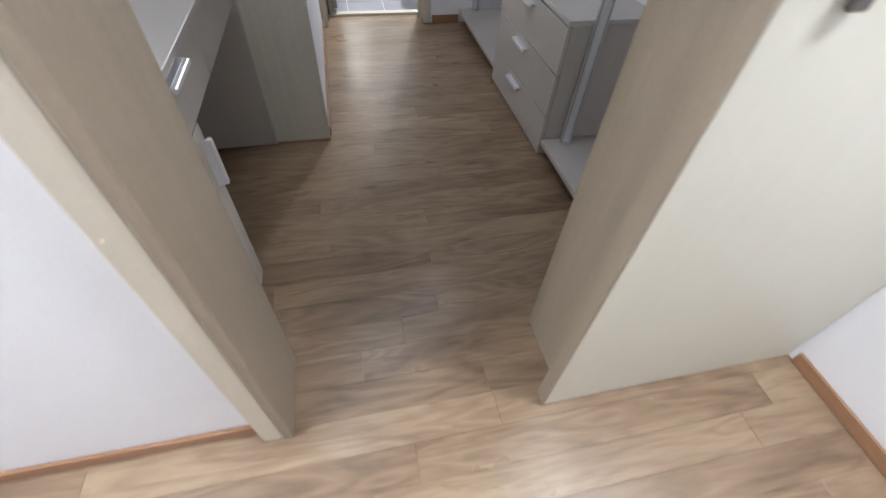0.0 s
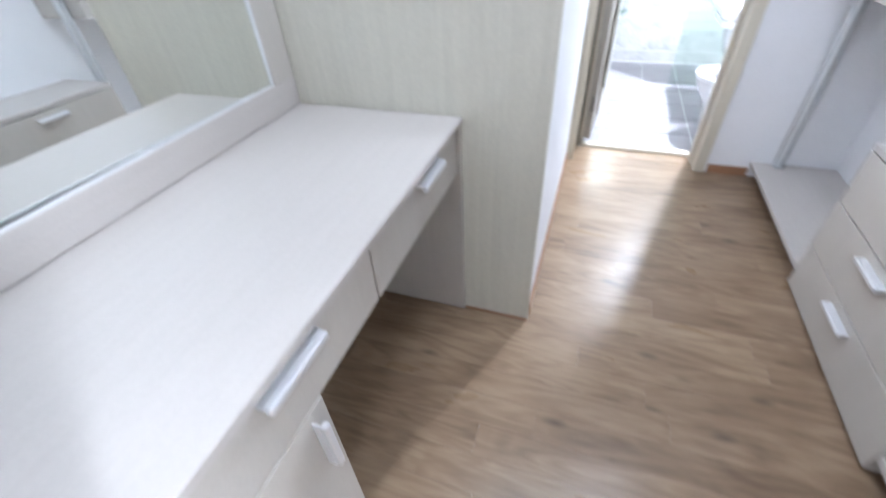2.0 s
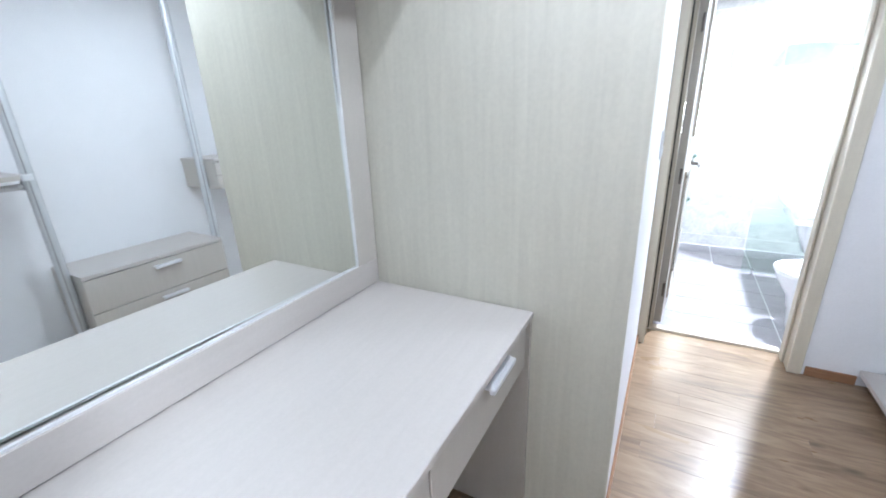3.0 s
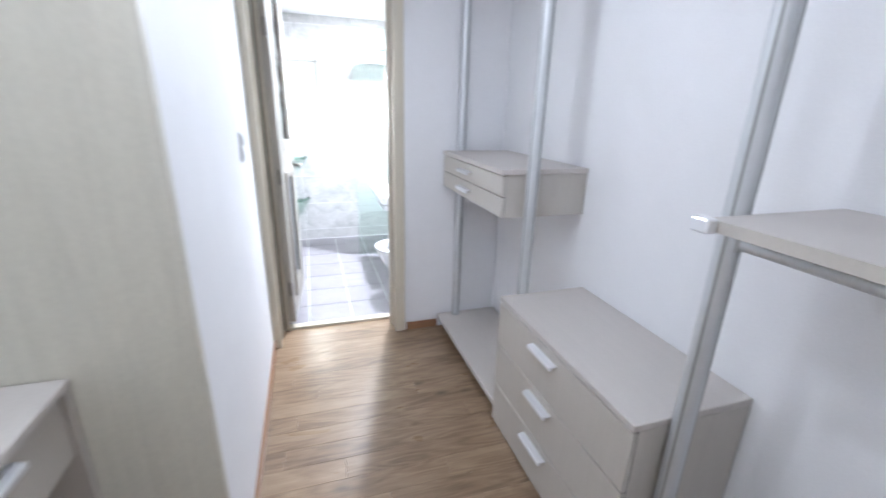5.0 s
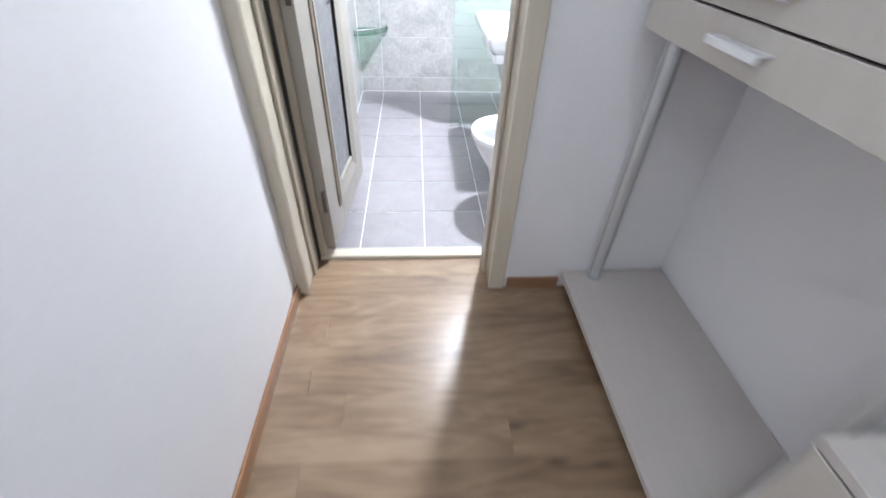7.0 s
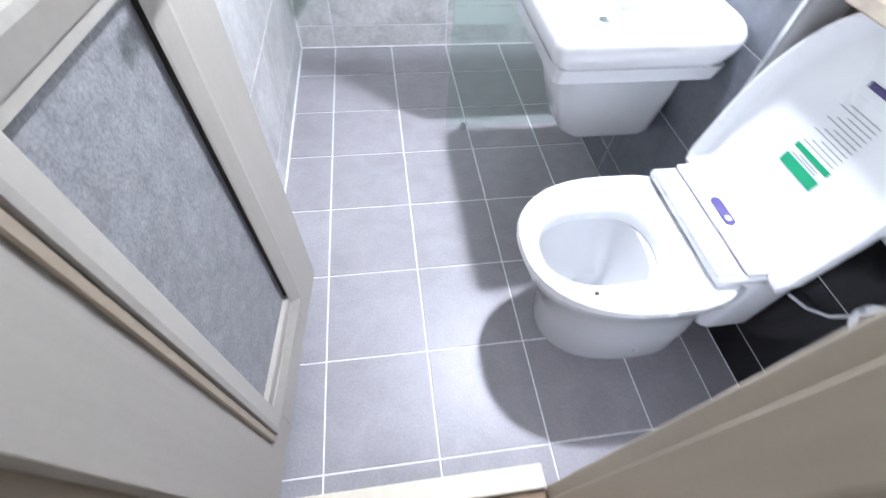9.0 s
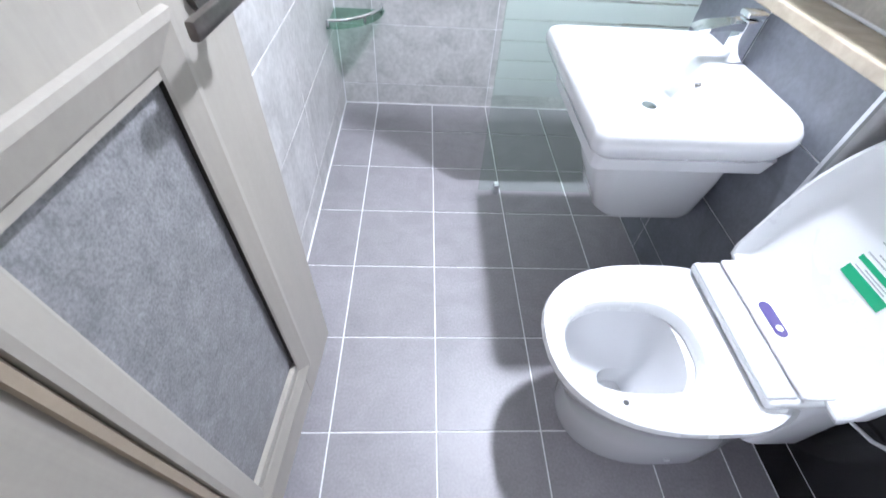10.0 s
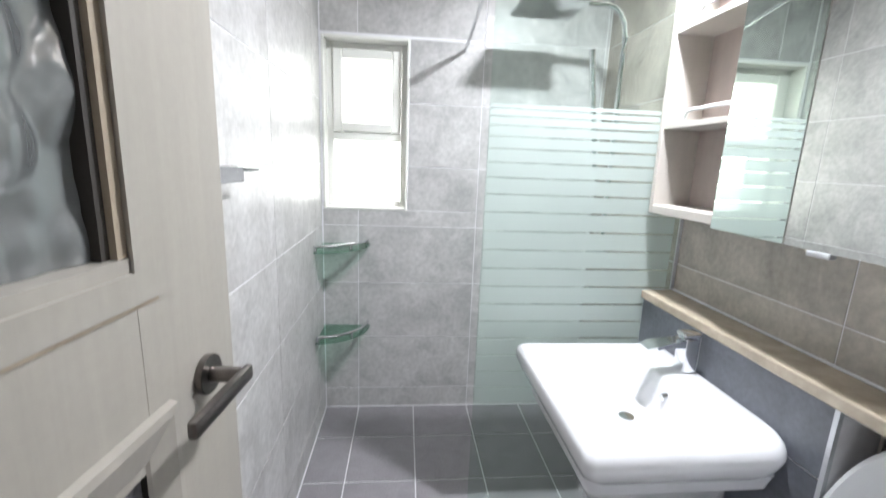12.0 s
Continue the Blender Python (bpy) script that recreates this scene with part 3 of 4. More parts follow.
setting("wall_bath_back", bm, GROUT, "grey stone-tiled bathroom end wall with a window", "wall")
setting("wall_bath_low", box(XLO + 0.0018, XR + 0.0017, 0.616, 1.335, -0.02, 0.885), GROUT, "half-height boxed wall of dark tiles", "wall")
setting("ceiling_bathroom", box(-0.40, 1.45, YF - 0.005, 2.35, BT, BT + 0.03), CEIL, "plain white bathroom ceiling", "ceiling")
setting("backdrop", box(-3, 3, 4.0, 4.02, -1.0, 4.5), GLOW, "bright overcast daylight outside the window", "backdrop")

ld = tagged(mesh_ob("ledge", box(XLO - 0.016, XR - 0.001, YF + 0.002, 1.325, 0.888, 0.918, bev=0.004, seg=2), LEDGE), "beige marble ledge on the half-height wall", "ledge", kind="structure")
setting("trim", box(XLO - 0.006, XLO + 0.004, 0.612, 0.622, 0.002, 0.887), ALU, "bright aluminium tile edge trim", "trim")

wd = thing("window_1", (0.04, 2.2, WZ0), "white pvc window with a small opening upper sash", "window")
tagged(wd, kind="structure")
def ring(x0, x1, z0, z1, y0, y1, w, bev=0.003):
    bm = box(x0, x0 + w, y0, y1, z0, z1, bev=bev)
    bx(bm, x1 - w, x1, y0, y1, z0, z1, bev=bev)
    bx(bm, x0 + w, x1 - w, y0, y1, z0, z0 + w, bev=bev)
    bx(bm, x0 + w, x1 - w, y0, y1, z1 - w, z1, bev=bev)
    return bm
part("window_frame", ring(WX0, WX1, WZ0, WZ1, 2.15, 2.21, 0.035), PVC, wd)
part("reveal", ring(WX0 - 0.004, WX1 + 0.004, WZ0 - 0.004, WZ1 + 0.004, 2.062, 2.149, 0.012), PVC, wd, "white window lining")
part("transom", box(WX0 + 0.035, WX1 - 0.035, 2.15, 2.21, 1.435, 1.475, bev=0.003), PVC, wd)
sash = part("sash", ring(WX0 + 0.036, WX1 - 0.036, 1.476, WZ1 - 0.036, 2.135, 2.195, 0.045, 0.005), PVC, wd)
part("pane", box(WX0 + 0.08, WX1 - 0.08, 2.165, 2.170, 1.52, WZ1 - 0.08), PANE, sash).visible_shadow = False
part("pane", box(WX0 + 0.034, WX1 - 0.034, 2.180, 2.185, WZ0 + 0.034, 1.436), PANE, wd).visible_shadow = False

# shower screen
gs = thing("shower_screen", (0.85, 1.335, 0.0), "frosted-stripe glass shower screen with a steel stay bar", "shower screen")
part("glass", box(0.500, XR - 0.002, 1.331, 1.339, 0.015, 2.12), GLASS, gs, "clear green-edged glass").visible_shadow = False
z = 1.535
k = 0
while z > 0.47:
    h = 0.012 + min(k, 9) * 0.0052
    o = part("frosted_band", box(0.502, XR - 0.030, 1.3290, 1.3306, z - h, z), FROST, gs, "white frosted band")
    z -= h + 0.0065
    k += 1
part("foot_clamp", box(0.566, 0.590, 1.318, 1.352, 0.001, 0.050, bev=0.003), CHROME, gs, "small chrome floor clamp")
part("stay_bar", rod([(0.510, 1.342, 2.00), (0.508, 1.70, 1.935), (0.505, 2.06, 1.867)], 0.008), CHROME, gs, "round steel stay bar", True)
part("edge_profile", box(XR - 0.012, XR - 0.0005, 1.323, 1.3285, 0.92, 2.12), ALU, gs, "slim aluminium wall profile")

# shower
sh = thing("rain_shower", (1.15, 1.72, 1.0), "chrome rain shower with riser pipe and flat head", "shower")
pts = [(1.12, 1.72, 0.95), (1.12, 1.72, 1.81)] + [(1.12 - 0.09 * (1 - math.cos(a)), 1.72, 1.87 + 0.12 * math.sin(a)) for a in (0, 0.4, 0.8, 1.2, 1.57)] + [(0.84, 1.72, 1.995), (0.80, 1.72, 1.985), (0.79, 1.72, 1.97)]
part("riser", rod(pts, 0.013, 14), CHROME, sh, "", True)
part("shower_head", box(0.66, 0.92, 1.60, 1.84, 1.955, 1.972, bev=0.006, seg=2), CHROME, sh, "flat square shower head")
part("mixer", box(1.10, 1.19, 1.60, 1.84, 0.93, 0.99, bev=0.012, seg=3), CHROME, sh, "chrome mixer body", True)
part("hand_shower", rod([(1.02, 1.66, 1.35), (0.99, 1.66, 1.55), (0.96, 1.66, 1.80)], 0.012, 12), CHROME, sh, "chrome hand shower", True)
part("bracket", rod([(1.12, 1.72, 1.50), (1.01, 1.665, 1.50)], 0.012, 12), CHROME, sh, "", True)
part("wall_mount", rod([(1.12, 1.72, 1.60), (XR - 0.001, 1.72, 1.60)], 0.012, 12), CHROME, sh, "", True)

# corner glass shelves
def corner_shelf(z):
    s = thing("corner_shelf", (-0.10, 1.98, z), "green glass corner shelf with a chrome rail", "shelf", "corner shelves")
    R = 0.235
    arc = [(XL + 0.003 + R * math.cos(a), YB - 0.003 - R * math.sin(a)) for a in [i * math.pi / 2 / 16 for i in range(17)]]
    poly = [(XL + 0.003, YB - 0.003)] + arc
    part("glass", loft([[(x, y, z) for x, y in poly], [(x, y, z + 0.008) for x, y in poly]]), SHELFGLASS, s)
    rail = [(XL + 0.003 + (R - 0.012) * math.cos(a), YB - 0.003 - (R - 0.012) * math.sin(a), z + 0.032) for a in [0.03 + i * 1.51 / 14 for i in range(15)]]
    part("rail", rod(rail, 0.007), CHROME, s, "curved chrome rail", True)
    for i in (0, 7, 14):
        part("post", tube(bmesh.new(), (rail[i][0], rail[i][1], z - 0.004), (rail[i][0], rail[i][1], z + 0.034), 0.008, 12), CHROME, s, "chrome post", True)
corner_shelf(0.915)
corner_shelf(0.475)

# towel rail
tr = thing("towel_shelf", (-0.12, 0.85, 1.28), "flat chrome towel rail on the tiled wall", "towel rail")
part("bar", box(XL + 0.06, XL + 0.068, 0.45, 0.875, 1.285, 1.318, bev=0.002), CHROME, tr)
for y in (0.50, 0.86):
    part("mount", box(XL + 0.001, XL + 0.060, y - 0.012, y + 0.012, 1.29, 1.313, bev=0.004), CHROME, tr, "chrome wall mount")
part("hook_knob", tube(bmesh.new(), (XL + 0.064, 0.876, 1.312), (XL + 0.064, 0.965, 1.312), 0.007, 12), CHROME, tr, "", True)

# wall cabinet with mirror doors
wc = thing("mirror_cabinet", (1.145, 0.75, 1.2), "taupe bathroom wall cabinet with open shelves and mirror doors", "cabinet")
CX0, CZ0, CZ1 = 1.072, 1.200, 2.02
part("side_panel", box(CX0, XR - 0.001, 1.296, 1.314, CZ0, CZ1, bev=0.002), LAM, wc)
part("side_panel", box(CX0 + 0.004, XR - 0.001, 0.978, 0.994, CZ0 + 0.03, CZ1), CABIN, wc)
part("bottom_panel", box(CX0, XR - 0.001, 0.978, 1.2955, CZ0, CZ0 + 0.029, bev=0.002), LAM, wc)
part("back_panel", box(XR - 0.012, XR - 0.0012, 0.9945, 1.2955, CZ0 + 0.0295, CZ1), CABIN, wc)
part("carcass", box(CX0 + 0.008, XR - 0.001, 0.22, 0.9775, CZ0, CZ1, bev=0.002), LAM, wc)
part("top_panel", box(CX0, XR - 0.0125, 0.9945, 1.2955, CZ1 - 0.018, CZ1), LAM, wc)
for z in (1.475, 1.765):
    sf = part("shelf", box(CX0 + 0.004, XR - 0.0125, 0.9945, 1.2955, z, z + 0.016, bev=0.001), LAM, wc)
    part("gallery_rail", rod([(CX0 + 0.012, 1.21, z + 0.016), (CX0 + 0.012, 1.205, z + 0.040), (CX0 + 0.012, 1.19, z + 0.05), (CX0 + 0.012, 1.03, z + 0.05), (CX0 + 0.012, 1.015, z + 0.040), (CX0 + 0.012, 1.01, z + 0.016)], 0.0055), PLASTIC, sf, "white bent-wire rail", True)
for y0, y1 in ((0.769, 0.992), (0.50, 0.766), (0.22, 0.497)):
    md = part("mirror_door", box(CX0 - 0.010, CX0 + 0.006, y0, y1, CZ0 - 0.006, CZ1, bev=0.001), LAM, wc)
    part("mirror", box(CX0 - 0.013, CX0 - 0.0105, y0 + 0.0005, y1 - 0.0005, CZ0 - 0.006, CZ1), MIRROR, md, "mirror glass")
part("finger_pull", box(CX0 - 0.016, CX0 + 0.002, 0.66, 0.71, CZ0 - 0.018, CZ0 - 0.0065, bev=0.002), GREYPL, wc, "small grey pull")
# white sealant beads
setting("trim", box(XL, XL + 0.006, YF, YB, 0.0005, 0.006, bev=0.002), GROUT, "white sealant bead along the wall foot", "trim")
setting("trim", box(XL + 0.0065, XR, YB - 0.005, YB - 0.0002, 0.0005, 0.006, bev=0.002), GROUT, "white sealant bead along the wall foot", "trim")
setting("trim", box(XL + 0.0005, XL + 0.006, YB - 0.0055, YB - 0.0005, 0.0065, BT - 0.002), GROUT, "white sealant bead in the corner", "trim")
setting("trim", box(XR - 0.008, XR - 0.001, YF + 0.01, 1.32, 0.9185, 0.925, bev=0.002), GROUT, "white sealant bead above the ledge", "trim")
# ---- washbasin ----
def rrect(cx, cy, hx, hy, r, z, n=6, near=None):
    """A rounded rectangle; near: another radius for the corner to +x and -y."""
    out, r0 = [], r
    for sx, sy, a0 in ((1, 1, 0), (-1, 1, 90), (-1, -1, 180), (1, -1, 270)):
        r = near if near and a0 == 270 else r0
        for i in range(n + 1):
            a = radians(a0 + 90 * i / n)
            out.append((cx + sx * (hx - r) + r * math.cos(a), cy + sy * (hy - r) + r * math.sin(a), z))
    return out


SX0, SX1, SY0, SY1, SZ = 0.610, 1.109, 0.650, 1.226, 0.765
cx, cy, hx, hy = (SX0 + SX1) / 2, (SY0 + SY1) / 2, (SX1 - SX0) / 2, (SY1 - SY0) / 2
wb = thing("washbasin", (cx, cy, 0.40), "white ceramic wall-hung washbasin with half pedestal", "washbasin")
out = [rrect(cx + 0.03, cy, hx - 0.05, hy - 0.07, 0.03, SZ - 0.105, near=0.085), rrect(cx + 0.014, cy, hx - 0.024, hy - 0.036, 0.030, SZ - 0.098, near=0.085),
       rrect(cx + 0.004, cy, hx - 0.008, hy - 0.014, 0.028, SZ - 0.072, near=0.085), rrect(cx, cy, hx - 0.001, hy - 0.003, 0.026, SZ - 0.045, near=0.085), rrect(cx, cy, hx, hy, 0.026, SZ - 0.030, near=0.085),
       rrect(cx, cy, hx - 0.002, hy - 0.006, 0.026, SZ - 0.015, near=0.085), rrect(cx, cy, hx - 0.007, hy - 0.016, 0.024, SZ - 0.005, near=0.085), rrect(cx, cy, hx - 0.014, hy - 0.028, 0.022, SZ, near=0.085)]
bcx, bhx, bhy = 0.806, 0.180, hy - 0.034
inn = [rrect(bcx, cy, bhx, bhy, 0.030, SZ - 0.001), rrect(bcx - 0.002, cy, bhx - 0.006, bhy - 0.006, 0.034, SZ - 0.008), rrect(bcx, cy, bhx - 0.022, bhy - 0.030, 0.045, SZ - 0.050),
       rrect(bcx + 0.014, cy, bhx - 0.044, bhy - 0.070, 0.055, SZ - 0.088), rrect(bcx + 0.035, cy, bhx - 0.080, bhy - 0.120, 0.05, SZ - 0.107), rrect(bcx + 0.055, cy, 0.03, 0.03, 0.0299, SZ - 0.114)]
part("basin", loft(out + inn), CERAMIC, wb, "", True)
hp = [rrect(0.955, cy, 0.145, 0.100, 0.05, 0.340), rrect(0.945, cy, 0.160, 0.112, 0.05, 0.365), rrect(0.925, cy, 0.182, 0.128, 0.045, 0.50), rrect(0.922, cy, 0.185, 0.133, 0.045, SZ - 0.146)]
part("half_pedestal", loft(hp), CERAMIC, wb, "white ceramic half pedestal", True)
part("skirt", loft([rrect(0.880, cy, 0.222, 0.222, 0.02, SZ - 0.150), rrect(0.878, cy, 0.226, 0.236, 0.02, SZ - 0.1055)]), CERAMIC, wb, "", True)
part("drain", tube(bmesh.new(), (bcx + 0.055, cy, SZ - 0.115), (bcx + 0.055, cy, SZ - 0.098), 0.021, 24), CHROME, wb, "chrome pop-up drain", True)
part("overflow", tube(bmesh.new(), (0.975, cy, SZ - 0.040), (0.956, cy, SZ - 0.044), 0.011, 20), CHROME, wb, "chrome overflow ring", True)
fa = thing("basin_tap", (1.06, 1.01, SZ), "chrome single-lever basin tap", "tap")
ty, tx = 1.01, 0.014
part("body", box(1.028 + tx, 1.072 + tx, ty - 0.022, ty + 0.022, SZ - 0.001, SZ + 0.105, bev=0.006, seg=2), CHROME, fa, "", True)
part("spout", loft([[(1.040 + tx - d, ty + w * s, SZ + 0.078 + h + q) for s, q in ((-1, 0), (1, 0), (1, th), (-1, th))] for d, w, h, th in ((0, 0.020, 0, 0.024), (0.05, 0.024, 0.004, 0.014), (0.10, 0.030, 0.0, 0.008), (0.125, 0.024, -0.006, 0.006))]), CHROME, fa)
part("lever", box(1.022 + tx, 1.078 + tx, ty - 0.020, ty + 0.020, SZ + 0.108, SZ + 0.122, bev=0.005, seg=2), CHROME, fa, "", True)

# ---- toilet ----
def egg(x0, x1, cy, hw, z, n=40, p=2.3, back=0.55):
    """A ring that is round to the front (x0) and squarer to the back (x1)."""
    xm = x0 + (x1 - x0) * back
    r = []
    for i in range(n):
        a = math.tau * i / n
        c, s = math.cos(a), math.sin(a)
        lx = (x1 - xm) if c > 0 else (xm - x0)
        e = 2 / (3.4 if c > 0 else p)
        r.append((xm + lx * math.copysign(abs(c) ** e, c), cy + hw * math.copysign(abs(s) ** (2 / p), s), z))
    return r


TY = 0.368
LY = 0.383       # middle of the bidet unit and lid
to = thing("toilet", (0.85, TY, 0.0), "white ceramic bidet toilet with its lid raised", "toilet")
body = [egg(0.655, 1.12, TY, 0.162, 0.002), egg(0.650, 1.12, TY, 0.166, 0.03), egg(0.640, 1.11, TY, 0.166, 0.14), egg(0.610, 1.10, TY, 0.170, 0.24), egg(0.560, 1.105, TY, 0.185, 0.32), egg(0.540, 1.105, TY, 0.200, 0.365), egg(0.537, 1.105, TY, 0.203, 0.385)]
part("bowl", loft(body + [egg(0.580, 0.85, TY, 0.130, 0.384), egg(0.60, 0.84, TY, 0.115, 0.30), egg(0.66, 0.83, TY, 0.075, 0.22), egg(0.72, 0.82, TY, 0.035, 0.19), egg(0.73, 0.81, TY, 0.03, 0.12)]), CERAMIC, to, "", True)
sx = [egg(0.532, 1.06, TY, 0.208, 0.388), egg(0.525, 1.06, TY, 0.214, 0.400), egg(0.528, 1.06, TY, 0.212, 0.416), egg(0.545, 1.06, TY, 0.196, 0.424)]
sn = [egg(0.562, 0.872, TY - 0.020, 0.116, 0.422, back=0.5), egg(0.570, 0.868, TY - 0.020, 0.109, 0.412, back=0.5), egg(0.574, 0.866, TY - 0.020, 0.108, 0.388, back=0.5)]
part("seat", loft(sx + sn + [sx[0]], cap0=False, cap1=False), PLASTIC, to, "white plastic heated seat", True)
bid = part("bidet_unit", box(0.935, 1.072, LY - 0.183, LY + 0.183, 0.4245, 0.452, bev=0.010, seg=3), PLASTIC, to, "white bidet control cover", True)
part("nozzle_cover", box(0.929, 0.994, LY - 0.172, LY + 0.172, 0.4525, 0.457, bev=0.002), GREYLT, bid, "light grey nozzle flap")
part("hinge_cover", box(0.998, 1.070, LY - 0.178, LY + 0.178, 0.4525, 0.468, bev=0.007, seg=3), PLASTIC, bid, "", True)
bm = loft([rrect(1.032, LY + 0.003, 0.014, 0.046, 0.0139, 0.4681), rrect(1.032, LY + 0.003, 0.014, 0.046, 0.0139, 0.4705)])
part("sensor_window", bm, PURPLE, bid, "purple oval sensor window")
part("sensor_dot", tube(bmesh.new(), (1.032, LY - 0.022, 0.4706), (1.032, LY - 0.022, 0.4715), 0.008, 16), PLASTIC, bid)
# the lid stands leaning back: a deep shell open to the front
LID = Matrix.Translation((1.088, LY, 0.440)) @ Matrix.Rotation(radians(-80), 4, "Y")


def lid_ring(d, z):
    """The lid's outline, drawn in by d: straight at the hinge, round at the far end."""
    hw, ln = 0.224 - d, 0.482 - d
    pts = [(d, -hw * 0.96), (d, hw * 0.96), (0.03 + d * 0.5, hw), (0.16, hw)]
    pts += [(0.16 + (ln - 0.16) * math.sin(a), hw * math.cos(a) ** 0.75) for a in [i * math.pi / 28 for i in range(1, 14)]]
    pts += [(ln, 0)]
    pts += [(x, -y) for x, y in reversed(pts[2:-1])]
    return [LID @ Vector((x, y, z)) for x, y in pts]


lid = part("lid", loft([lid_ring(0.040, -0.012), lid_ring(0.014, -0.008), lid_ring(0.002, 0.008), lid_ring(0.0, 0.036), lid_ring(0.003, 0.041), lid_ring(0.009, 0.040), lid_ring(0.020, 0.016), lid_ring(0.034, 0.005), lid_ring(0.06, 0.001)]), PLASTIC, to, "raised white plastic lid", True)


def on_lid(name, a0, a1, b0, b1, lift, material, label):
    bm = box(a0, a1, b0, b1, 0.0012 + lift, 0.0018 + lift)
    bmesh.ops.transform(bm, matrix=LID, verts=bm.verts)
    return part(name, bm, material, lid, label)


on_lid("sticker", 0.158, 0.335, -0.066, 0.046, 0, PLASTIC, "white label")
on_lid("print", 0.160, 0.183, -0.063, 0.043, 0.0008, GREEN, "green printed strip")
on_lid("print", 0.200, 0.211, -0.063, 0.043, 0.0008, GREEN, "green printed strip")
for i in range(2):
    on_lid("print", 0.187 + i * 0.006, 0.1895 + i * 0.006, -0.045, 0.035 - 0.02 * i, 0.0008, GREY_PRINT, "grey print line")
for i in range(11):
    on_lid("print", 0.219 + i * 0.0095, 0.2215 + i * 0.0095, -0.058, 0.040 - 0.017 * (i % 3), 0.0008, GREY_PRINT, "grey print line")
on_lid("print", 0.352, 0.364, -0.072, 0.030, 0.0006, PURPLE, "dark printed bar")
part("rear_body", box(1.04, XR - 0.012, TY - 0.165, TY + 0.165, 0.16, 0.424, bev=0.035, seg=4), CERAMIC, to, "", True)
part("hinge", tube(bmesh.new(), (1.072, LY - 0.212, 0.440), (1.072, LY - 0.184, 0.440), 0.014, 16), PLASTIC, to, "", True)
part("hinge", tube(bmesh.new(), (1.072, LY + 0.184, 0.440), (1.072, LY + 0.212, 0.440), 0.014, 16), PLASTIC, to, "", True)
part("screw_cap", tube(bmesh.new(), (0.66, TY - 0.151, 0.4215), (0.66, TY - 0.151, 0.4245), 0.006, 14), RUBBER, to, "small black screw cap", True)
part("screw_cap", tube(bmesh.new(), (0.90, TY - 0.160, 0.075), (0.90, TY - 0.170, 0.075), 0.008, 14), GREYPL, to, "small grey screw cap", True)

# ---- bidet cord ----
pc = thing("power_cord", (1.20, 0.06, 0.36), "white coiled bidet cord hanging on the black tiles beside the toilet", "cable")
pts = [(1.203 + 0.004 * math.sin(a * 0.9), 0.056 + (0.034 + 0.0006 * a) * math.cos(a), 0.455 + (0.040 + 0.0006 * a) * math.sin(a)) for a in [i * 0.33 for i in range(64)]]
part("cord", rod([(1.195, 0.205, 0.340), (1.201, 0.16, 0.352), (1.205, 0.12, 0.385), (1.206, 0.098, 0.43)] + pts, 0.0042, 8), PLASTIC, pc, "", True)
part("tie", rod([(1.205, 0.052 + 0.011 * math.cos(a), 0.415 + 0.016 * math.sin(a)) for a in [i * 0.45 for i in range(14)]], 0.003, 8), GREYLT, pc, "light grey cable tie", True)

# ---- knotted bag beside the toilet ----
def crumpled(c, size, seed, n=3):
    """A creased lump, drawn out to size."""
    bm = bmesh.new()
    bmesh.ops.create_icosphere(bm, subdivisions=n, radius=1.0)
    for v in bm.verts:
        d = v.co.normalized()
        f = 0.82 + 0.34 * noise.noise(d * 2.1 + Vector((seed, 0, 0))) + 0.14 * abs(noise.noise(d * 6.0 + Vector((0, seed, 0))))
        v.co = Vector(c) + Vector((d.x * size[0] * f, d.y * size[1] * f, d.z * size[2] * f))
    return bm


bag = thing("plastic_bag", (1.19, 0.16, 0.58), "small white plastic pouch with a blue cap on the black tiles", "bag")
part("pouch", crumpled((1.192, 0.175, 0.625), (0.020, 0.075, 0.040), 2.0), PLASTIC, bag, "", True)
part("cap", crumpled((1.190, 0.075, 0.565), (0.022, 0.032, 0.042), 5.0), BLUE, bag, "crumpled blue plastic", True)

# ---- tiles and planks ----
MESHES = {}


def tile(name, parent, material, axis, a0, a1, b0, b1, face, depth, gap, away):
    """A tile on the plane axis = face, over a0..a1 and b0..b1, its body going the way of away; alike tiles share a mesh."""
    w, h = round(a1 - a0 - gap, 4), round(b1 - b0 - gap, 4)
    if w < 0.01 or h < 0.01:
        return None
    key = (axis, w, h, material.name, away)
    if key not in MESHES:
        bm = bmesh.new()
        d0, d1 = (0, depth) if away > 0 else (-depth, 0)
        c = 0.0005 if material is PLANK else min(0.0015, depth * 0.45)
        q = [(-w / 2, -h / 2), (w / 2, -h / 2), (w / 2, h / 2), (-w / 2, h / 2)]
        s = [(x - math.copysign(c, x), y - math.copysign(c, y)) for x, y in q]
        lo = d1 if away > 0 else d0
        rings = [[(x, y, lo) for x, y in q], [(x, y, math.copysign(c, away)) for x, y in q], [(x, y, 0) for x, y in s]]
        m = {"z": lambda p: p, "x": lambda p: (p[2], p[0], p[1]), "y": lambda p: (p[0], p[2], p[1])}[axis]
        loft([[m(p) for p in r] for r in rings], bm=bm)
        bmesh.ops.recalc_face_normals(bm, faces=bm.faces)
        me = bpy.data.meshes.new(name)
        bm.to_mesh(me)
        bm.free()
        me.materials.append(material)
        MESHES[key] = me
    o = new(name, MESHES[key])
    ca, cb = (a0 + a1) / 2, (b0 + b1) / 2
    o.location = {"z": (ca, cb, face), "x": (face, ca, cb), "y": (ca, face, cb)}[axis]
    o.parent = parent
    return o


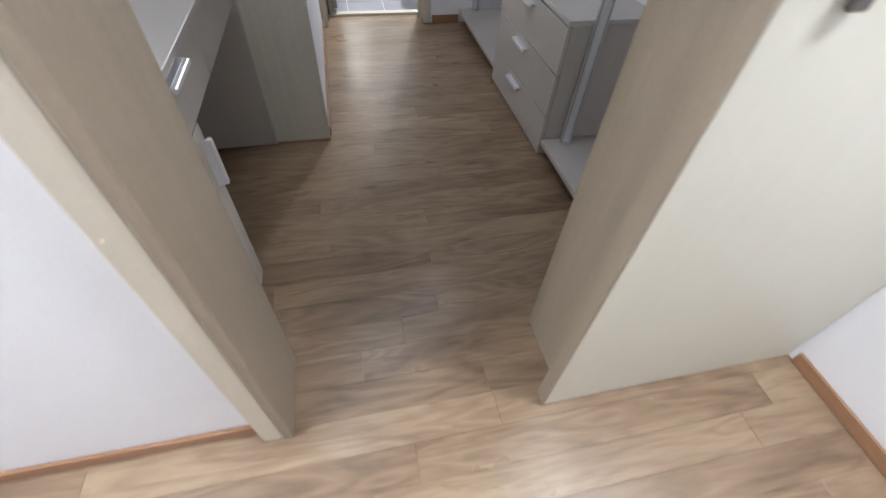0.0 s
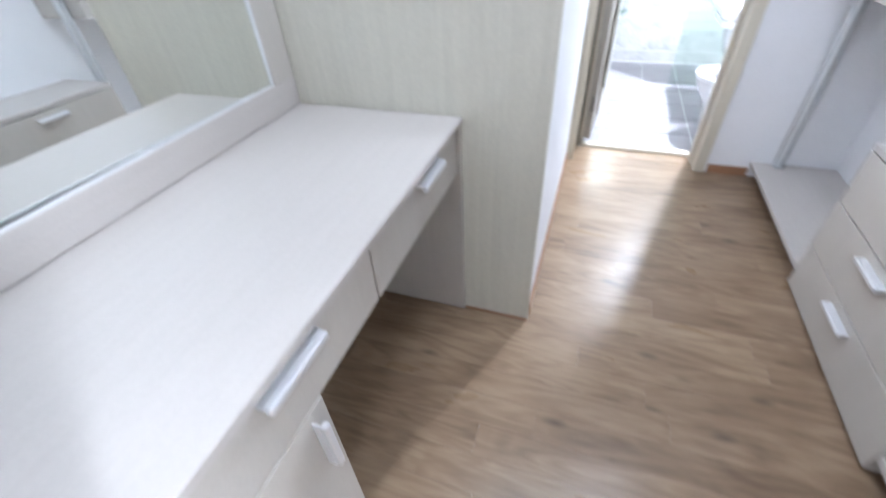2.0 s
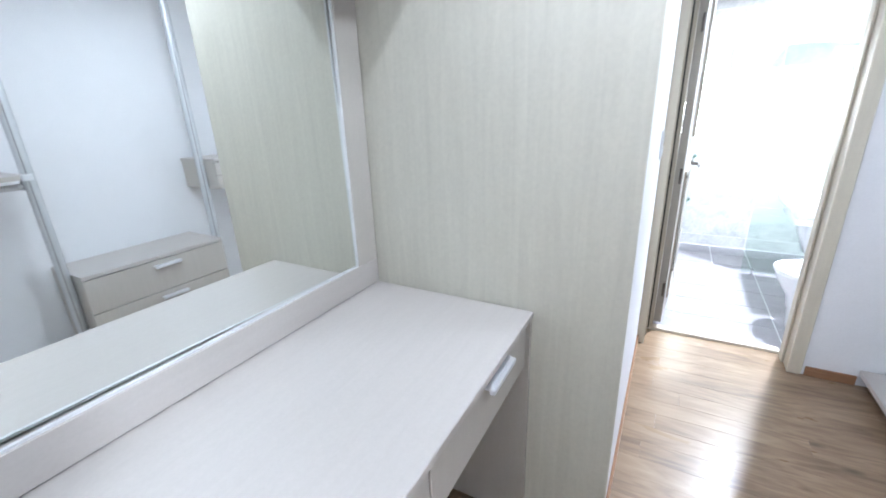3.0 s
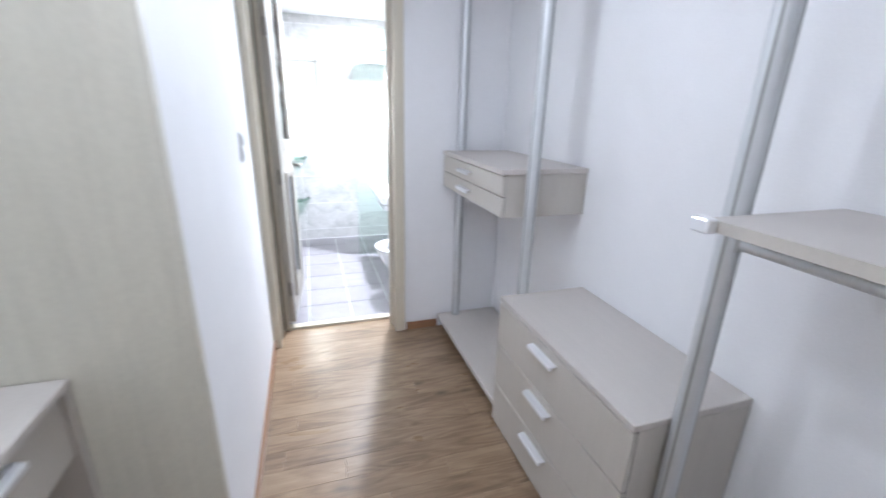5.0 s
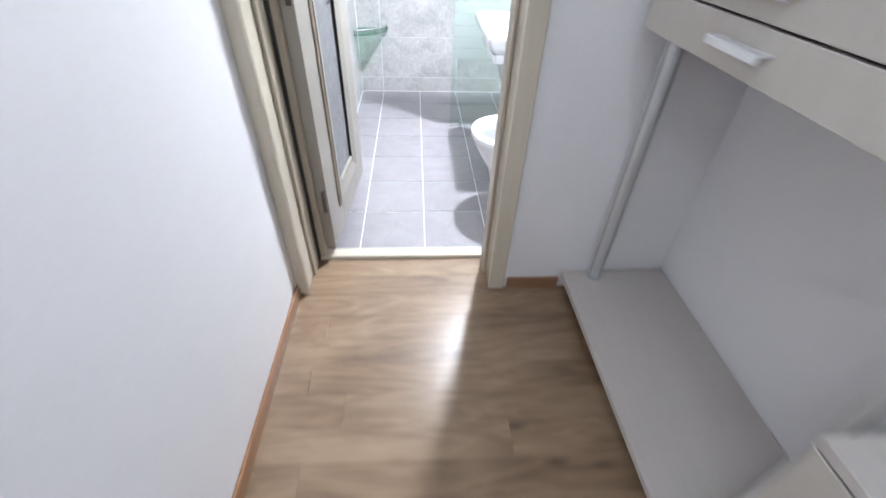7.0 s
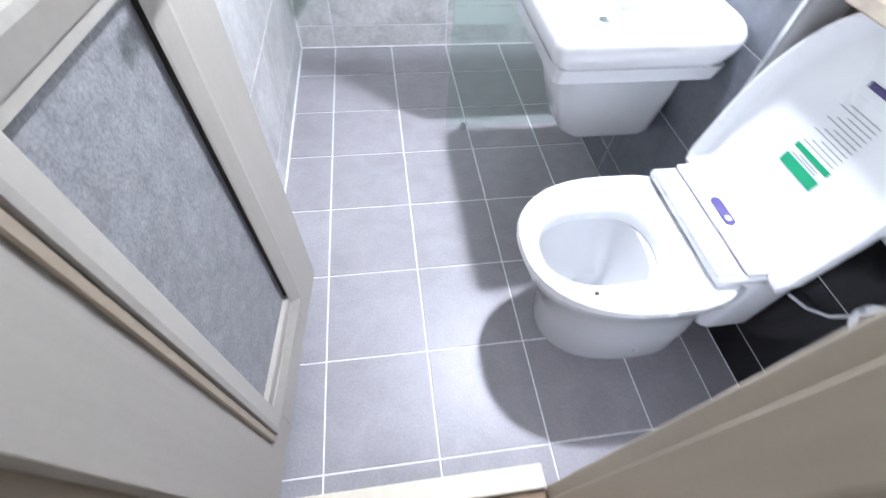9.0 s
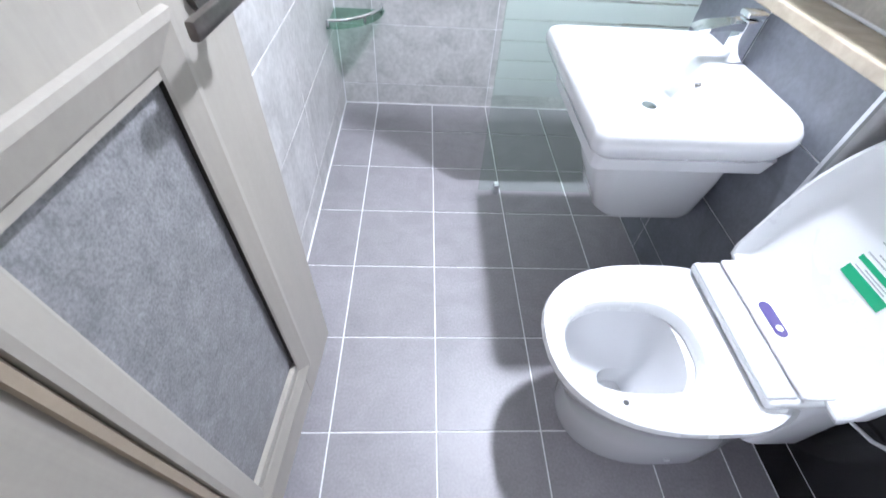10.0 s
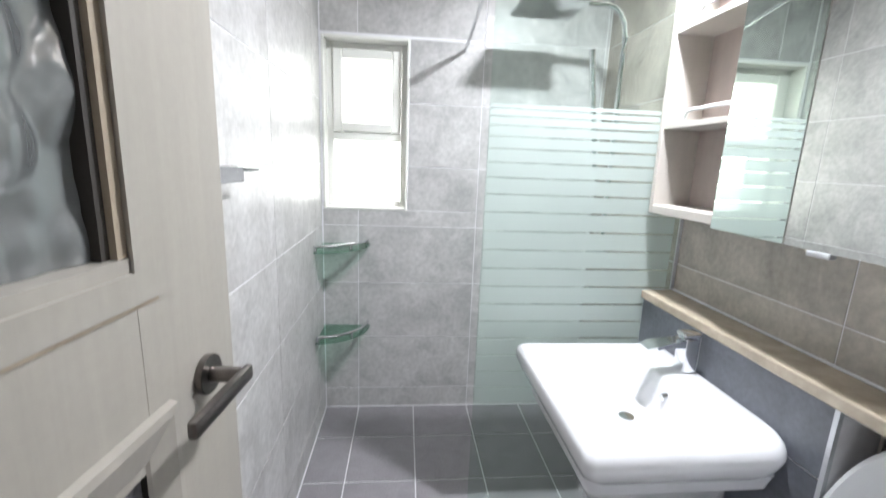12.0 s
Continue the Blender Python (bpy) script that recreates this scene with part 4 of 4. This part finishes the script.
def spans(lo, hi, start, step):
    k = math.floor((lo - start) / step)
    out = []
    while start + k * step < hi - 1e-6:
        a, b = max(lo, start + k * step), min(hi, start + (k + 1) * step)
        if b - a > 0.008:
            out.append((a, b))
        k += 1
    return out


D = bpy.data.objects
for a0, a1 in spans(XL, XLO + 0.0018, 0.0, 0.3):
    for b0, b1 in spans(-0.098, YB, 0.0, 0.3):
        tile("tile", bath_floor, FTILE, "z", a0, a1, b0, b1, 0.0, 0.002, 0.0045, -1)
for b0, b1 in spans(1.335, YB, 0.0, 0.3) + spans(-0.098, 0.612, 0.0, 0.3):
    tile("tile", bath_floor, FTILE, "z", XLO + 0.0018, XR, b0, b1, 0.0, 0.002, 0.0045, -1)
wl, wr, wbk, wlo = D["wall_bath_left"], D["wall_bath_right"], D["wall_bath_back"], D["wall_bath_low"]
for z0, z1 in spans(0.0, BT, 0.115, 0.3):
    for y0, y1 in spans(YF, YB, 0.70, 0.6):
        tile("tile", wl, WTILE, "x", y0, y1, z0, z1, XL, 0.0016, 0.0032, -1)
    for y0, y1 in spans(YF, YB, 0.735, 0.6):
        if z1 > 0.95 or y1 > 1.4:
            tile("tile", wr, TAN, "x", y0, y1, z0, z1, XR, 0.0016, 0.0032, 1)
    for x0, x1 in spans(XL, XR, 0.0, 0.6):
        if z1 <= WZ0 or z0 >= WZ1 or x0 >= WX1:
            tile("tile", wbk, WTILE, "y", x0, x1, z0, z1, YB, 0.0016, 0.0032, 1)
            continue
        if z0 < WZ0:
            tile("tile", wbk, WTILE, "y", x0, x1, z0, WZ0 - 0.004, YB, 0.0016, 0.0032, 1)
        if z1 > WZ1:
            tile("tile", wbk, WTILE, "y", x0, x1, WZ1 + 0.004, z1, YB, 0.0016, 0.0032, 1)
        y0, y1 = max(z0, WZ0 - 0.004), min(z1, WZ1 + 0.004)
        if x0 < WX0:
            tile("tile", wbk, WTILE, "y", x0, WX0 - 0.005, y0, y1, YB, 0.0016, 0.0032, 1)
        if x1 > WX1:
            tile("tile", wbk, WTILE, "y", WX1 + 0.005, x1, y0, y1, YB, 0.0016, 0.0032, 1)
for z0, z1 in spans(0.0, 0.886, 0.115, 0.3):
    for y0, y1 in spans(0.622, 1.33, 0.42, 0.6):
        tile("tile", wlo, SLATE, "x", y0, y1, z0, z1, XLO, 0.0016, 0.0032, 1)
    for y0, y1 in spans(YF, 0.612, 0.612, 0.3):
        tile("tile", wr, BLACK, "x", y0, y1, z0, z1, XR, 0.0016, 0.0032, 1)

rng = random.Random(5)
PW, PL = 0.108, 1.15
row = 0
y = -0.105
while y > -5.0:
    y0 = y - PW
    x0r, x1r = (-1.085, 1.25) if y > -3.1 else (-1.9, 1.312)
    s = rng.random() * PL
    for x0, x1 in spans(x0r, x1r, s, PL):
        tile("plank", floor, PLANK, "z", x0, x1, y0, y, FZ, 0.011, 0.0005, -1)
    y = y0
